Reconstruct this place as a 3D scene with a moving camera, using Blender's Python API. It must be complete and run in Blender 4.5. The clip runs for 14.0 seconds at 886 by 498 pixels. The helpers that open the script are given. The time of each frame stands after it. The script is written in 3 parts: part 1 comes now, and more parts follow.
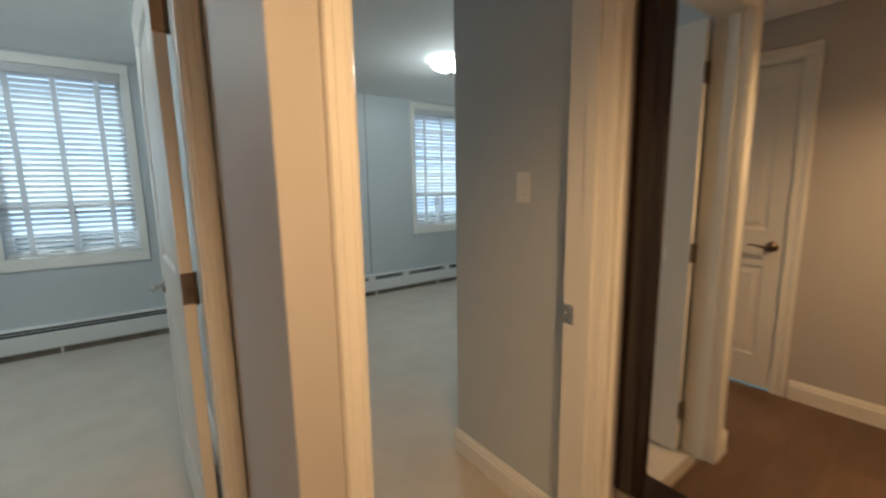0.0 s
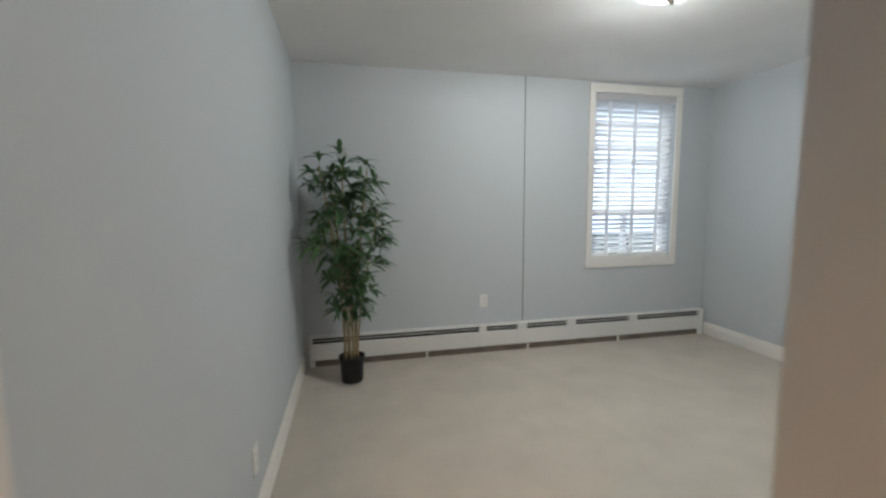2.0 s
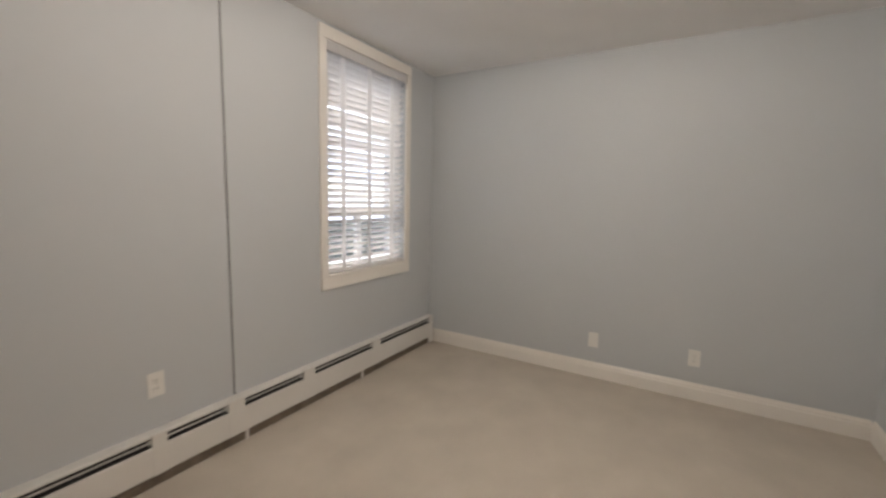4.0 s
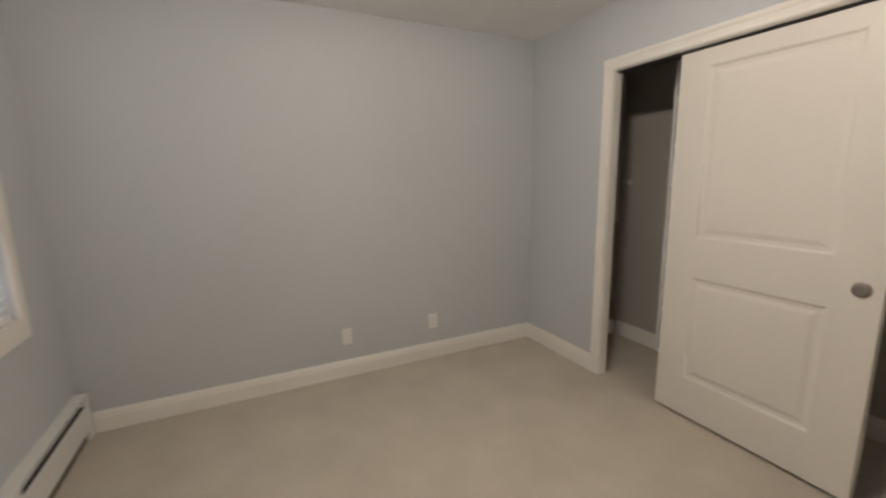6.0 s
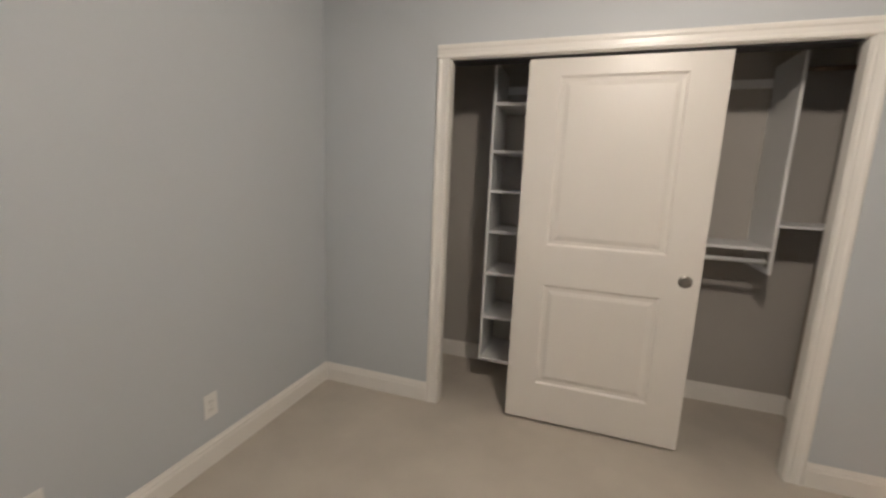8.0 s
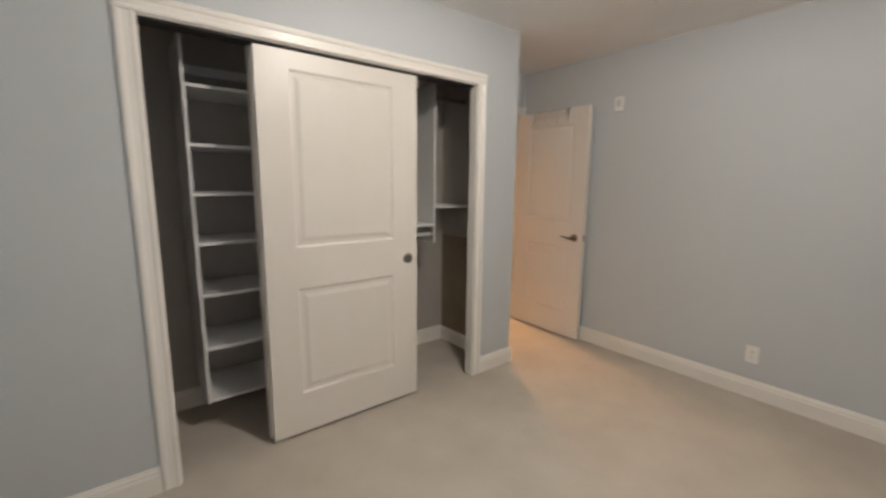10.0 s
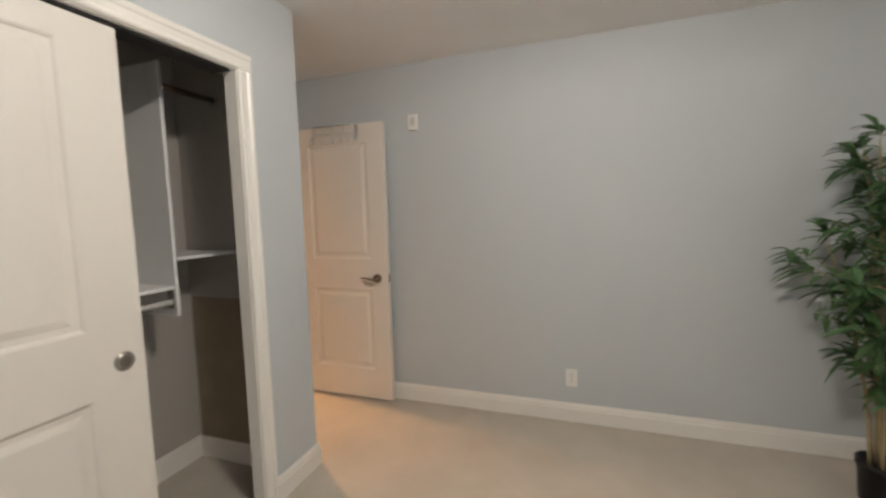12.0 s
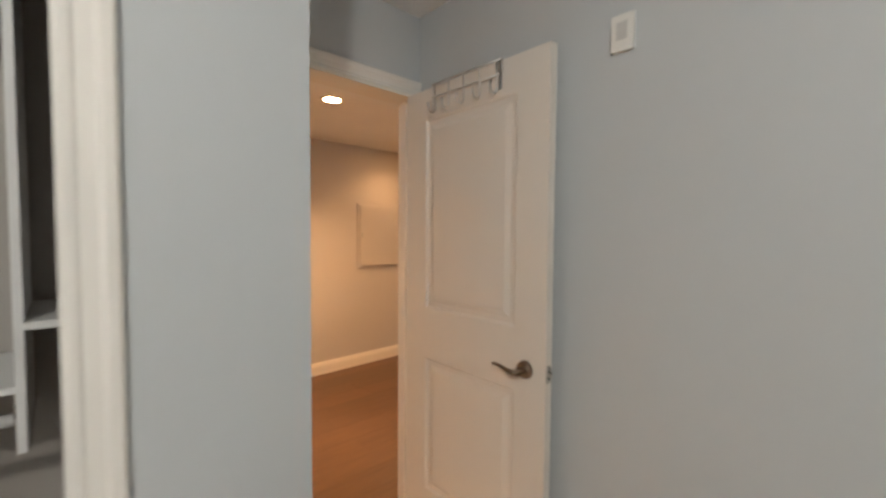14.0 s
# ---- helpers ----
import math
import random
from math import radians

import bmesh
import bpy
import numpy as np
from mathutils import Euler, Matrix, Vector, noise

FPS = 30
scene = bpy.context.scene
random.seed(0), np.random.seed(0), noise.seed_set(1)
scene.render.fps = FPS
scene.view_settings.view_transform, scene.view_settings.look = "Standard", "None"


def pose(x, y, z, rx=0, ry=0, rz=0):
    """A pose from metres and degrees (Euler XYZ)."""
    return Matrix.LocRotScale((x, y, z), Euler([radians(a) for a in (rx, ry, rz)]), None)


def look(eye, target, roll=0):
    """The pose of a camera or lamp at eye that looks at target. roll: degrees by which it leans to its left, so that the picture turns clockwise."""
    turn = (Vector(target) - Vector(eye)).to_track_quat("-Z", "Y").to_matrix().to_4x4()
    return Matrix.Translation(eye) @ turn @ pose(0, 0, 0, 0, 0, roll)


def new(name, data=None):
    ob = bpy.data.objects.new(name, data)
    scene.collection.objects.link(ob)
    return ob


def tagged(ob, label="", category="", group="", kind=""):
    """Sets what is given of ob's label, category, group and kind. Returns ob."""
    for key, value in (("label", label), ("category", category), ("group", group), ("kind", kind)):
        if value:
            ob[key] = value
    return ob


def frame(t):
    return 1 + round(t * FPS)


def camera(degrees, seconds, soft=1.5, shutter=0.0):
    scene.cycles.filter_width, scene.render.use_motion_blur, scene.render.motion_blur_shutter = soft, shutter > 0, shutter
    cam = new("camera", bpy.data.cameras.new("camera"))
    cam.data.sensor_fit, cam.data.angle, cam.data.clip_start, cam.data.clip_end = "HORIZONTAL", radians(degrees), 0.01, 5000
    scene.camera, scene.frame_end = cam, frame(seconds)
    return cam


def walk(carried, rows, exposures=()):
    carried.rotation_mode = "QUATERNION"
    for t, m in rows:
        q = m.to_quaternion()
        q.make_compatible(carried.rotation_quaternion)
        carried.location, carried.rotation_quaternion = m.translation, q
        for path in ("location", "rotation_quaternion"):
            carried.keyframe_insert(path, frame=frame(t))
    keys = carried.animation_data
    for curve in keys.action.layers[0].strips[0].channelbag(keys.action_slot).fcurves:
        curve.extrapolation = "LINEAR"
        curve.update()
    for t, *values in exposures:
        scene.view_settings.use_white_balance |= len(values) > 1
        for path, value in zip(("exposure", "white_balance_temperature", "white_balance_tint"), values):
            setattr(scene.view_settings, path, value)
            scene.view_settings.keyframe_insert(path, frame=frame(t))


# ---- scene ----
cam = camera(94.6, 14.0, soft=2.5, shutter=0.5)
PATH = [
    (0, (-0.29, -0.53, 1.35), (0.867, 1.073, 1.045), -0.9),
    (0.3, (-0.112, -0.351, 1.361), (0.937, 1.328, 1.077), -1.4),
    (0.5, (-0.035, -0.26, 1.381), (0.94, 1.465, 1.107), -1.5),
    (0.6, (0.036, -0.195, 1.367), (0.943, 1.566, 1.093), -1.4),
    (0.8, (0.129, -0.092, 1.367), (0.885, 1.738, 1.087), -1.2),
    (1, (0.201, 0.006, 1.38), (0.809, 1.89, 1.096), -0.1),
    (1.5, (0.333, 0.314, 1.373), (0.747, 2.258, 1.146), -0.4),
    (2, (0.413, 0.641, 1.314), (0.846, 2.583, 1.106), -0.4),
    (2.5, (0.469, 0.994, 1.375), (1.081, 2.871, 1.055), 1.5),
    (3, (0.488, 1.364, 1.392), (1.577, 3.006, 1.048), 2.0),
    (3.2, (0.529, 1.489, 1.345), (1.776, 3.022, 1.034), 1.8),
    (5.3, (0.862, 2.88, 1.368), (2.837, 2.759, 1.078), -0.2),
    (5.5, (0.91, 2.966, 1.39), (2.859, 2.638, 1.08), -0.9),
    (6, (1.13, 3.151, 1.406), (2.905, 2.3, 1.054), -1.0),
    (6.5, (1.415, 3.234, 1.392), (2.985, 2.052, 1.017), 0.3),
    (7, (1.746, 3.285, 1.381), (3.068, 1.835, 0.994), 0.4),
    (7.5, (2.069, 3.304, 1.381), (3.06, 1.603, 1.027), 1.4),
    (7.7, (2.178, 3.284, 1.388), (3.033, 1.508, 1.048), 1.9),
    (9.8, (3.167, 3.13, 1.391), (2.084, 1.479, 1.073), 1.1),
    (10, (3.204, 3.087, 1.39), (1.983, 1.535, 1.074), 0.6),
    (10.5, (3.216, 2.949, 1.393), (1.73, 1.643, 1.098), -1.3),
    (11, (3.159, 2.772, 1.393), (1.482, 1.707, 1.169), -2.3),
    (11.5, (3.014, 2.556, 1.378), (1.183, 1.772, 1.19), -3.0),
    (12, (2.72, 2.424, 1.39), (0.84, 1.766, 1.216), -1.6),
    (12.5, (2.379, 2.306, 1.406), (0.525, 1.573, 1.241), -1.5),
    (13, (2.009, 2.176, 1.406), (0.248, 1.239, 1.265), -1.5),
    (13.5, (1.631, 2.051, 1.427), (0.073, 0.801, 1.319), 0.5),
    (14, (1.287, 1.838, 1.415), (-0.079, 0.38, 1.332), 0.4),
]
EXPOSURES = [(0.0, 0.36, 5100, -8), (0.5, 0.22, 4950, -9), (1.0, 0.5, 4850, -7), (1.5, 0.72, 5150, -2), (2.0, 0.94, 5550, 2), (2.4, 0.92, 6150, 9), (3.0, 0.88, 6500, 12), (5.5, 0.66, 6680, 11), (6.5, 0.79, 6750, 11), (7.2, 0.79, 6700, 11), (10.0, 0.95, 6350, 9), (12.5, 1.11, 6250, 7), (13.4, 1.2, 6120, 6), (14.0, 1.13, 6030, 5)]
walk(cam, [(t, look(eye, target, roll)) for t, eye, target, roll in PATH], EXPOSURES)

# ---- world and sun ----
world = bpy.data.worlds.new("sky")
scene.world = world
world.use_nodes = True
wn = world.node_tree.nodes
sky = wn.new("ShaderNodeTexSky")
sky.sky_type, sky.sun_disc = "NISHITA", False
sky.sun_elevation, sky.sun_rotation = radians(48), radians(346)
world.node_tree.links.new(sky.outputs[0], wn["Background"].inputs[0])
wn["Background"].inputs[1].default_value = 0.12
sun = new("sun", bpy.data.lights.new("sun", "SUN"))
sun.data.energy, sun.data.angle, sun.data.color = 2.0, radians(0.5), (1.0, 0.95, 0.88)
sun.matrix_world = look((1.5 - 12 * math.sin(radians(14)), 5 + 12 * math.cos(radians(14)), 12 * math.tan(radians(48))), (1.5, 5, 0))
BOWL_GLOW, CAN_GLOW, OUTSIDE_GLOW = 24.0, 60.0, 2.8
BULB_WATTS, SPOT_WATTS = 29.0, 150.0
for bx, by in ((2.00, 2.49), (-1.45, 2.49)):  # bulb inside each glass bowl; the second, unseen, is added for the other room
    bulb = new("bulb", bpy.data.lights.new("bulb", "POINT"))
    bulb.data.energy, bulb.data.shadow_soft_size, bulb.data.color = BULB_WATTS, 0.06, (1.0, 0.895, 0.79)
    bulb.location = (bx, by, 2.392)
for bx, by, share in ((-0.07, -0.71, 1.0), (-1.30, -1.45, 0.12), (-2.6, -1.4, 0.15)):  # beams of the recessed hall lamps; the third is unseen, added
    beam = new("beam", bpy.data.lights.new("beam", "SPOT"))
    beam.data.energy, beam.data.shadow_soft_size, beam.data.color = SPOT_WATTS * share, 0.06, (1.0, 0.51, 0.21)
    beam.data.spot_size, beam.data.spot_blend = radians(142), 0.75
    beam.location = (bx, by, 2.292)

# ---- plan, in metres ----
NORTH, EAST, CLOSET, ALCOVE = 4.10, 3.91, 1.00, 0.893
SOUTH_IN, SOUTH_OUT, HIGH, HALL_HIGH = 0.29, 0.17, 2.44, 2.30
MIRROR_WALL, HALL_END, RECESS, ROOM_DOOR = 0.94, -1.90, -1.03, 0.80
FRONT = CLOSET - 0.065  # back face of the thin wall before the closet


# ---- materials ----
def mat(name, colour, rough=0.6, metal=0.0, vary=0.06, scale=6.0, bump=0.0, bump_scale=300.0, coat=0.0, spec=0.5, second=None, stretch=(1, 1, 1), per_object=0.0):
    m = bpy.data.materials.new(name)
    m.use_nodes = True
    n, l = m.node_tree.nodes, m.node_tree.links
    b = n["Principled BSDF"]
    co = n.new("ShaderNodeTexCoord")
    mp = n.new("ShaderNodeMapping")
    mp.inputs["Scale"].default_value = stretch
    l.new(co.outputs["Object"], mp.inputs[0])
    big = n.new("ShaderNodeTexNoise")
    big.inputs["Scale"].default_value, big.inputs["Detail"].default_value = scale, 5
    l.new(mp.outputs[0], big.inputs["Vector"])
    fine = n.new("ShaderNodeTexNoise")
    fine.inputs["Scale"].default_value, fine.inputs["Detail"].default_value = bump_scale, 3
    l.new(mp.outputs[0], fine.inputs["Vector"])
    ramp = n.new("ShaderNodeValToRGB")
    c2 = second or [c * (1 - 2 * vary) for c in colour]
    ramp.color_ramp.elements[0].position, ramp.color_ramp.elements[1].position = 0.3, 0.7
    ramp.color_ramp.elements[0].color = (*c2, 1)
    ramp.color_ramp.elements[1].color = (*colour, 1)
    l.new(big.outputs["Fac"], ramp.inputs[0])
    out = ramp.outputs[0]
    grain = n.new("ShaderNodeMix")
    grain.data_type, grain.blend_type = "RGBA", "MULTIPLY"
    grain.inputs[0].default_value = min(1.0, vary * 2)
    l.new(out, grain.inputs[6])
    l.new(fine.outputs["Color"], grain.inputs[7])
    out = grain.outputs[2]
    if per_object:
        info = n.new("ShaderNodeObjectInfo")
        hsv = n.new("ShaderNodeHueSaturation")
        mr = n.new("ShaderNodeMapRange")
        mr.inputs[3].default_value, mr.inputs[4].default_value = 1 - per_object, 1 + per_object
        l.new(info.outputs["Random"], mr.inputs[0])
        l.new(mr.outputs[0], hsv.inputs["Value"])
        l.new(out, hsv.inputs["Color"])
        out = hsv.outputs[0]
    l.new(out, b.inputs["Base Color"])
    rr = n.new("ShaderNodeMapRange")
    rr.inputs[3].default_value, rr.inputs[4].default_value = max(0.02, rough - 0.07), min(1, rough + 0.07)
    l.new(big.outputs["Fac"], rr.inputs[0])
    l.new(rr.outputs[0], b.inputs["Roughness"])
    b.inputs["Metallic"].default_value = metal
    b.inputs["Specular IOR Level"].default_value = spec
    b.inputs["Coat Weight"].default_value = coat
    if bump:
        bp = n.new("ShaderNodeBump")
        bp.inputs["Strength"].default_value, bp.inputs["Distance"].default_value = bump, 0.002
        l.new(fine.outputs["Fac"], bp.inputs["Height"])
        l.new(bp.outputs[0], b.inputs["Normal"])
    return m


def glow(name, colour, strength):
    m = bpy.data.materials.new(name)
    m.use_nodes = True
    b = m.node_tree.nodes["Principled BSDF"]
    b.inputs["Base Color"].default_value = (0.9, 0.9, 0.88, 1)
    b.inputs["Emission Color"].default_value = (*colour, 1)
    b.inputs["Emission Strength"].default_value = strength
    return m


WALL = mat("wall paint grey blue", (0.552, 0.578, 0.597), 0.55, vary=0.012, scale=1.6, bump=0.12, bump_scale=240, spec=0.35)
HALL_WALL = mat("hall wall paint greige", (0.56, 0.53, 0.515), 0.55, vary=0.015, scale=1.6, bump=0.12, bump_scale=240, spec=0.35)
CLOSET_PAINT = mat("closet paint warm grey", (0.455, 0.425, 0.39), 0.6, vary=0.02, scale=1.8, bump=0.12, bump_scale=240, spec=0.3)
CEIL = mat("ceiling paint", (0.90, 0.895, 0.89), 0.85, vary=0.02, scale=3, bump=0.6, bump_scale=110, spec=0.2)
TRIM = mat("trim paint", (0.84, 0.81, 0.76), 0.32, vary=0.015, scale=4, bump=0.04, bump_scale=90, spec=0.5)
DOOR = mat("door paint", (0.77, 0.73, 0.675), 0.36, vary=0.015, scale=3, bump=0.03, bump_scale=120, spec=0.5, stretch=(1, 1, 0.15))
CARPET = mat("carpet beige", (0.61, 0.553, 0.475), 0.95, vary=0.065, scale=3.4, bump=0.8, bump_scale=420, spec=0.1)
LAMINATE = mat("laminate brown", (0.165, 0.09, 0.048), 0.34, vary=0.16, scale=5, bump=0.05, bump_scale=60, stretch=(0.6, 7, 1), per_object=0.14)
SHELF = mat("white melamine", (0.80, 0.80, 0.79), 0.4, vary=0.01, scale=5)
HEATER = mat("heater enamel", (0.74, 0.73, 0.70), 0.38, vary=0.02, scale=6)
DARK = mat("dark parts and slot shade", (0.02, 0.02, 0.02), 0.7, vary=0.05)
TOE = mat("heater recess shade", (0.26, 0.215, 0.17), 0.9, vary=0.2, scale=10)
BRONZE = mat("aged bronze", (0.27, 0.20, 0.145), 0.36, metal=0.9, vary=0.1, scale=30)
NICKEL = mat("brushed nickel", (0.55, 0.53, 0.50), 0.28, metal=1.0, vary=0.05, scale=60)
CHROME = mat("chrome wire", (0.78, 0.78, 0.77), 0.3, metal=1.0, vary=0.02)
SATIN = mat("satin bronze", (0.36, 0.33, 0.30), 0.34, metal=0.9, vary=0.05, scale=40)
PLASTIC = mat("white plastic", (0.80, 0.79, 0.76), 0.35, vary=0.01, scale=20)
LIGHT_GREY = mat("light grey plastic", (0.62, 0.62, 0.61), 0.4, vary=0.03, scale=20)
GREY_PLASTIC = mat("grey plastic", (0.45, 0.45, 0.45), 0.4, vary=0.03, scale=20)
ESPRESSO = mat("espresso wood", (0.022, 0.012, 0.010), 0.18, vary=0.2, scale=6, stretch=(6, 6, 0.6), coat=0.5)
BOARD = mat("plain brown", (0.36, 0.29, 0.21), 0.7, vary=0.1, scale=8, bump=0.1)
SLAT = mat("blind slat white", (0.80, 0.80, 0.81), 0.4, vary=0.015, scale=8, stretch=(0.3, 4, 4), per_object=0.03)
TAPE = mat("blind tape", (0.82, 0.82, 0.83), 0.9, vary=0.03, scale=40)
for m_, share in ((SLAT, 0.42), (TAPE, 0.7)):
    n_, l_ = m_.node_tree.nodes, m_.node_tree.links
    tr, mx = n_.new("ShaderNodeBsdfTranslucent"), n_.new("ShaderNodeMixShader")
    tr.inputs[0].default_value, mx.inputs[0].default_value = (0.85, 0.82, 0.79, 1), share
    l_.new(n_["Principled BSDF"].outputs[0], mx.inputs[1])
    l_.new(tr.outputs[0], mx.inputs[2])
    l_.new(mx.outputs[0], n_["Material Output"].inputs[0])
POT = mat("black plastic pot", (0.012, 0.012, 0.013), 0.45, vary=0.1, scale=12)
SOIL = mat("soil", (0.05, 0.035, 0.025), 0.95, vary=0.3, scale=40, bump=0.8, bump_scale=90)
CANE = mat("bamboo cane", (0.45, 0.36, 0.20), 0.5, vary=0.12, scale=14, stretch=(1, 1, 3))
LEAF = mat("bamboo leaf", (0.125, 0.235, 0.085), 0.42, vary=0.15, scale=7, second=(0.06, 0.14, 0.055))
SEAM = mat("seam shadow", (0.17, 0.17, 0.175), 0.8, vary=0.05)
VINYL = mat("window vinyl", (0.80, 0.80, 0.80), 0.35, vary=0.01)
BOWL = glow("lit glass bowl", (1.0, 0.895, 0.79), BOWL_GLOW)
BOWL_RIM = glow("frosted bowl rim", (1.0, 0.895, 0.79), BOWL_GLOW * 0.4)
CAN = glow("lit recessed lamp", (1.0, 0.51, 0.21), CAN_GLOW)
CAN_DIM = glow("dimmer recessed lamp", (1.0, 0.51, 0.21), CAN_GLOW * 0.5)

GLASS = bpy.data.materials.new("window glass")
GLASS.use_nodes = True
gb = GLASS.node_tree.nodes["Principled BSDF"]
gb.inputs["Transmission Weight"].default_value, gb.inputs["Roughness"].default_value, gb.inputs["IOR"].default_value = 1.0, 0.0, 1.45
MIRROR = bpy.data.materials.new("mirror silver")
MIRROR.use_nodes = True
mb = MIRROR.node_tree.nodes["Principled BSDF"]
mb.inputs["Metallic"].default_value, mb.inputs["Roughness"].default_value = 1.0, 0.01
mb.inputs["Base Color"].default_value = (0.88, 0.89, 0.88, 1)


def backdrop_material():
    """Soft daylight distance: pale sky, a hazy band of trees and house fronts."""
    m = bpy.data.materials.new("daylight distance")
    m.use_nodes = True
    n, l = m.node_tree.nodes, m.node_tree.links
    n.remove(n["Principled BSDF"])
    em = n.new("ShaderNodeEmission")
    co = n.new("ShaderNodeTexCoord")
    sep = n.new("ShaderNodeSeparateXYZ")
    l.new(co.outputs["Object"], sep.inputs[0])
    noi = n.new("ShaderNodeTexNoise")
    noi.inputs["Scale"].default_value, noi.inputs["Detail"].default_value = 0.35, 6
    l.new(co.outputs["Object"], noi.inputs["Vector"])
    add = n.new("ShaderNodeMath")
    add.operation = "MULTIPLY_ADD"
    add.inputs[1].default_value = 5.0
    l.new(noi.outputs["Fac"], add.inputs[0])
    l.new(sep.outputs[2], add.inputs[2])
    mr = n.new("ShaderNodeMapRange")
    mr.inputs[1].default_value, mr.inputs[2].default_value = -4, 18
    l.new(add.outputs[0], mr.inputs[0])
    ramp = n.new("ShaderNodeValToRGB")
    stops = [(0.0, (0.52, 0.54, 0.58)), (0.25, (0.52, 0.60, 0.76)), (0.42, (0.68, 0.72, 0.66)), (0.52, (0.60, 0.74, 1.0)), (1.0, (0.76, 0.86, 1.0))]
    e = ramp.color_ramp.elements
    e[0].position, e[0].color = stops[0][0], (*stops[0][1], 1)
    e[1].position, e[1].color = stops[-1][0], (*stops[-1][1], 1)
    for p, c in stops[1:-1]:
        e.new(p).color = (*c, 1)
    l.new(mr.outputs[0], ramp.inputs[0])
    l.new(ramp.outputs[0], em.inputs[0])
    em.inputs[1].default_value = OUTSIDE_GLOW
    l.new(em.outputs[0], n["Material Output"].inputs[0])
    return m


OUTSIDE = backdrop_material()


# ---- mesh helpers ----
def box(bm, x0, x1, y0, y1, z0, z1, bevel=0.0):
    r = bmesh.ops.create_cube(bm, size=1)
    bmesh.ops.scale(bm, vec=(x1 - x0, y1 - y0, z1 - z0), verts=r["verts"])
    bmesh.ops.translate(bm, vec=((x0 + x1) / 2, (y0 + y1) / 2, (z0 + z1) / 2), verts=r["verts"])
    if bevel:
        edges = list({e for v in r["verts"] for e in v.link_edges})
        bmesh.ops.bevel(bm, geom=edges, offset=bevel, segments=2, affect="EDGES", profile=0.6)
    return bm


def boxes(*rows, bevel=0.0):
    bm = bmesh.new()
    for r in rows:
        box(bm, *r, bevel=bevel)
    return bm


def rod(bm, a, b, r0, r1=None, sides=12):
    a, b = Vector(a), Vector(b)
    m = Matrix.Translation((a + b) / 2) @ (b - a).to_track_quat("Z", "Y").to_matrix().to_4x4()
    bmesh.ops.create_cone(bm, cap_ends=True, segments=sides, radius1=r0, radius2=r0 if r1 is None else r1, depth=(b - a).length, matrix=m)
    return bm


def tube(bm, pts, r, sides=8):
    """A round bar along a line of points, r a radius or one for each point."""
    pts = [Vector(p) for p in pts]
    rs = r if isinstance(r, (list, tuple)) else [r] * len(pts)
    rings = []
    for i, p in enumerate(pts):
        d = (pts[min(i + 1, len(pts) - 1)] - pts[max(i - 1, 0)]).normalized()
        u = d.cross(Vector((0.3, 0.5, 0.81))).normalized()
        v = d.cross(u)
        rings.append([bm.verts.new(p + rs[i] * (math.cos(k * math.tau / sides) * u + math.sin(k * math.tau / sides) * v)) for k in range(sides)])
    for a, b in zip(rings, rings[1:]):
        for k in range(sides):
            bm.faces.new((a[k], a[(k + 1) % sides], b[(k + 1) % sides], b[k]))
    bm.faces.new(rings[0][::-1])
    bm.faces.new(rings[-1])
    return bm


def lathe(bm, profile, centre, sides=40):
    rings = []
    for r, z in profile:
        rings.append([bm.verts.new((centre[0] + r * math.cos(k * math.tau / sides), centre[1] + r * math.sin(k * math.tau / sides), centre[2] + z)) for k in range(sides)])
    for a, b in zip(rings, rings[1:]):
        for k in range(sides):
            bm.faces.new((a[k], a[(k + 1) % sides], b[(k + 1) % sides], b[k]))
    bmesh.ops.remove_doubles(bm, verts=bm.verts, dist=1e-6)
    return bm


def sweep(bm, a, b, out, profile, up=(0, 0, 1)):
    """A moulding from a to b: profile points are (out from the wall, up)."""
    a, b, out, up = Vector(a), Vector(b), Vector(out), Vector(up)
    ends = [[bm.verts.new(p + out * o + up * u) for o, u in profile] for p in (a, b)]
    k = len(profile)
    for i in range(k):
        bm.faces.new((ends[0][i], ends[0][(i + 1) % k], ends[1][(i + 1) % k], ends[1][i]))
    bm.faces.new(ends[0][::-1])
    bm.faces.new(ends[1])
    return bm


def pierced(x0, x1, y0, y1, z0, z1, openings, flip=False):
    """A wall slab in one piece, with openings (x0, x1, z0, z1) right through it; flip: it runs along y."""
    bm, seen = bmesh.new(), {}
    xs = sorted({x0, x1, *[v for o in openings for v in o[:2]]})
    zs = sorted({z0, z1, *[v for o in openings for v in o[2:]]})

    def vert(x, y, z):
        if (x, y, z) not in seen:
            seen[x, y, z] = bm.verts.new((y, x, z) if flip else (x, y, z))
        return seen[x, y, z]

    def solid(i, k):
        if not (0 <= i < len(xs) - 1 and 0 <= k < len(zs) - 1):
            return False
        cx, cz = (xs[i] + xs[i + 1]) / 2, (zs[k] + zs[k + 1]) / 2
        return not any(o[0] < cx < o[1] and o[2] < cz < o[3] for o in openings)

    for i in range(len(xs) - 1):
        for k in range(len(zs) - 1):
            if not solid(i, k):
                continue
            a, b, c, d = xs[i], xs[i + 1], zs[k], zs[k + 1]
            for y in (y0, y1):
                bm.faces.new([vert(a, y, c), vert(b, y, c), vert(b, y, d), vert(a, y, d)])
            for open_, p, q in ((not solid(i - 1, k), (a, c), (a, d)), (not solid(i + 1, k), (b, c), (b, d)), (not solid(i, k - 1), (a, c), (b, c)), (not solid(i, k + 1), (a, d), (b, d))):
                if open_:
                    bm.faces.new([vert(p[0], y0, p[1]), vert(q[0], y0, q[1]), vert(q[0], y1, q[1]), vert(p[0], y1, p[1])])
    return bm


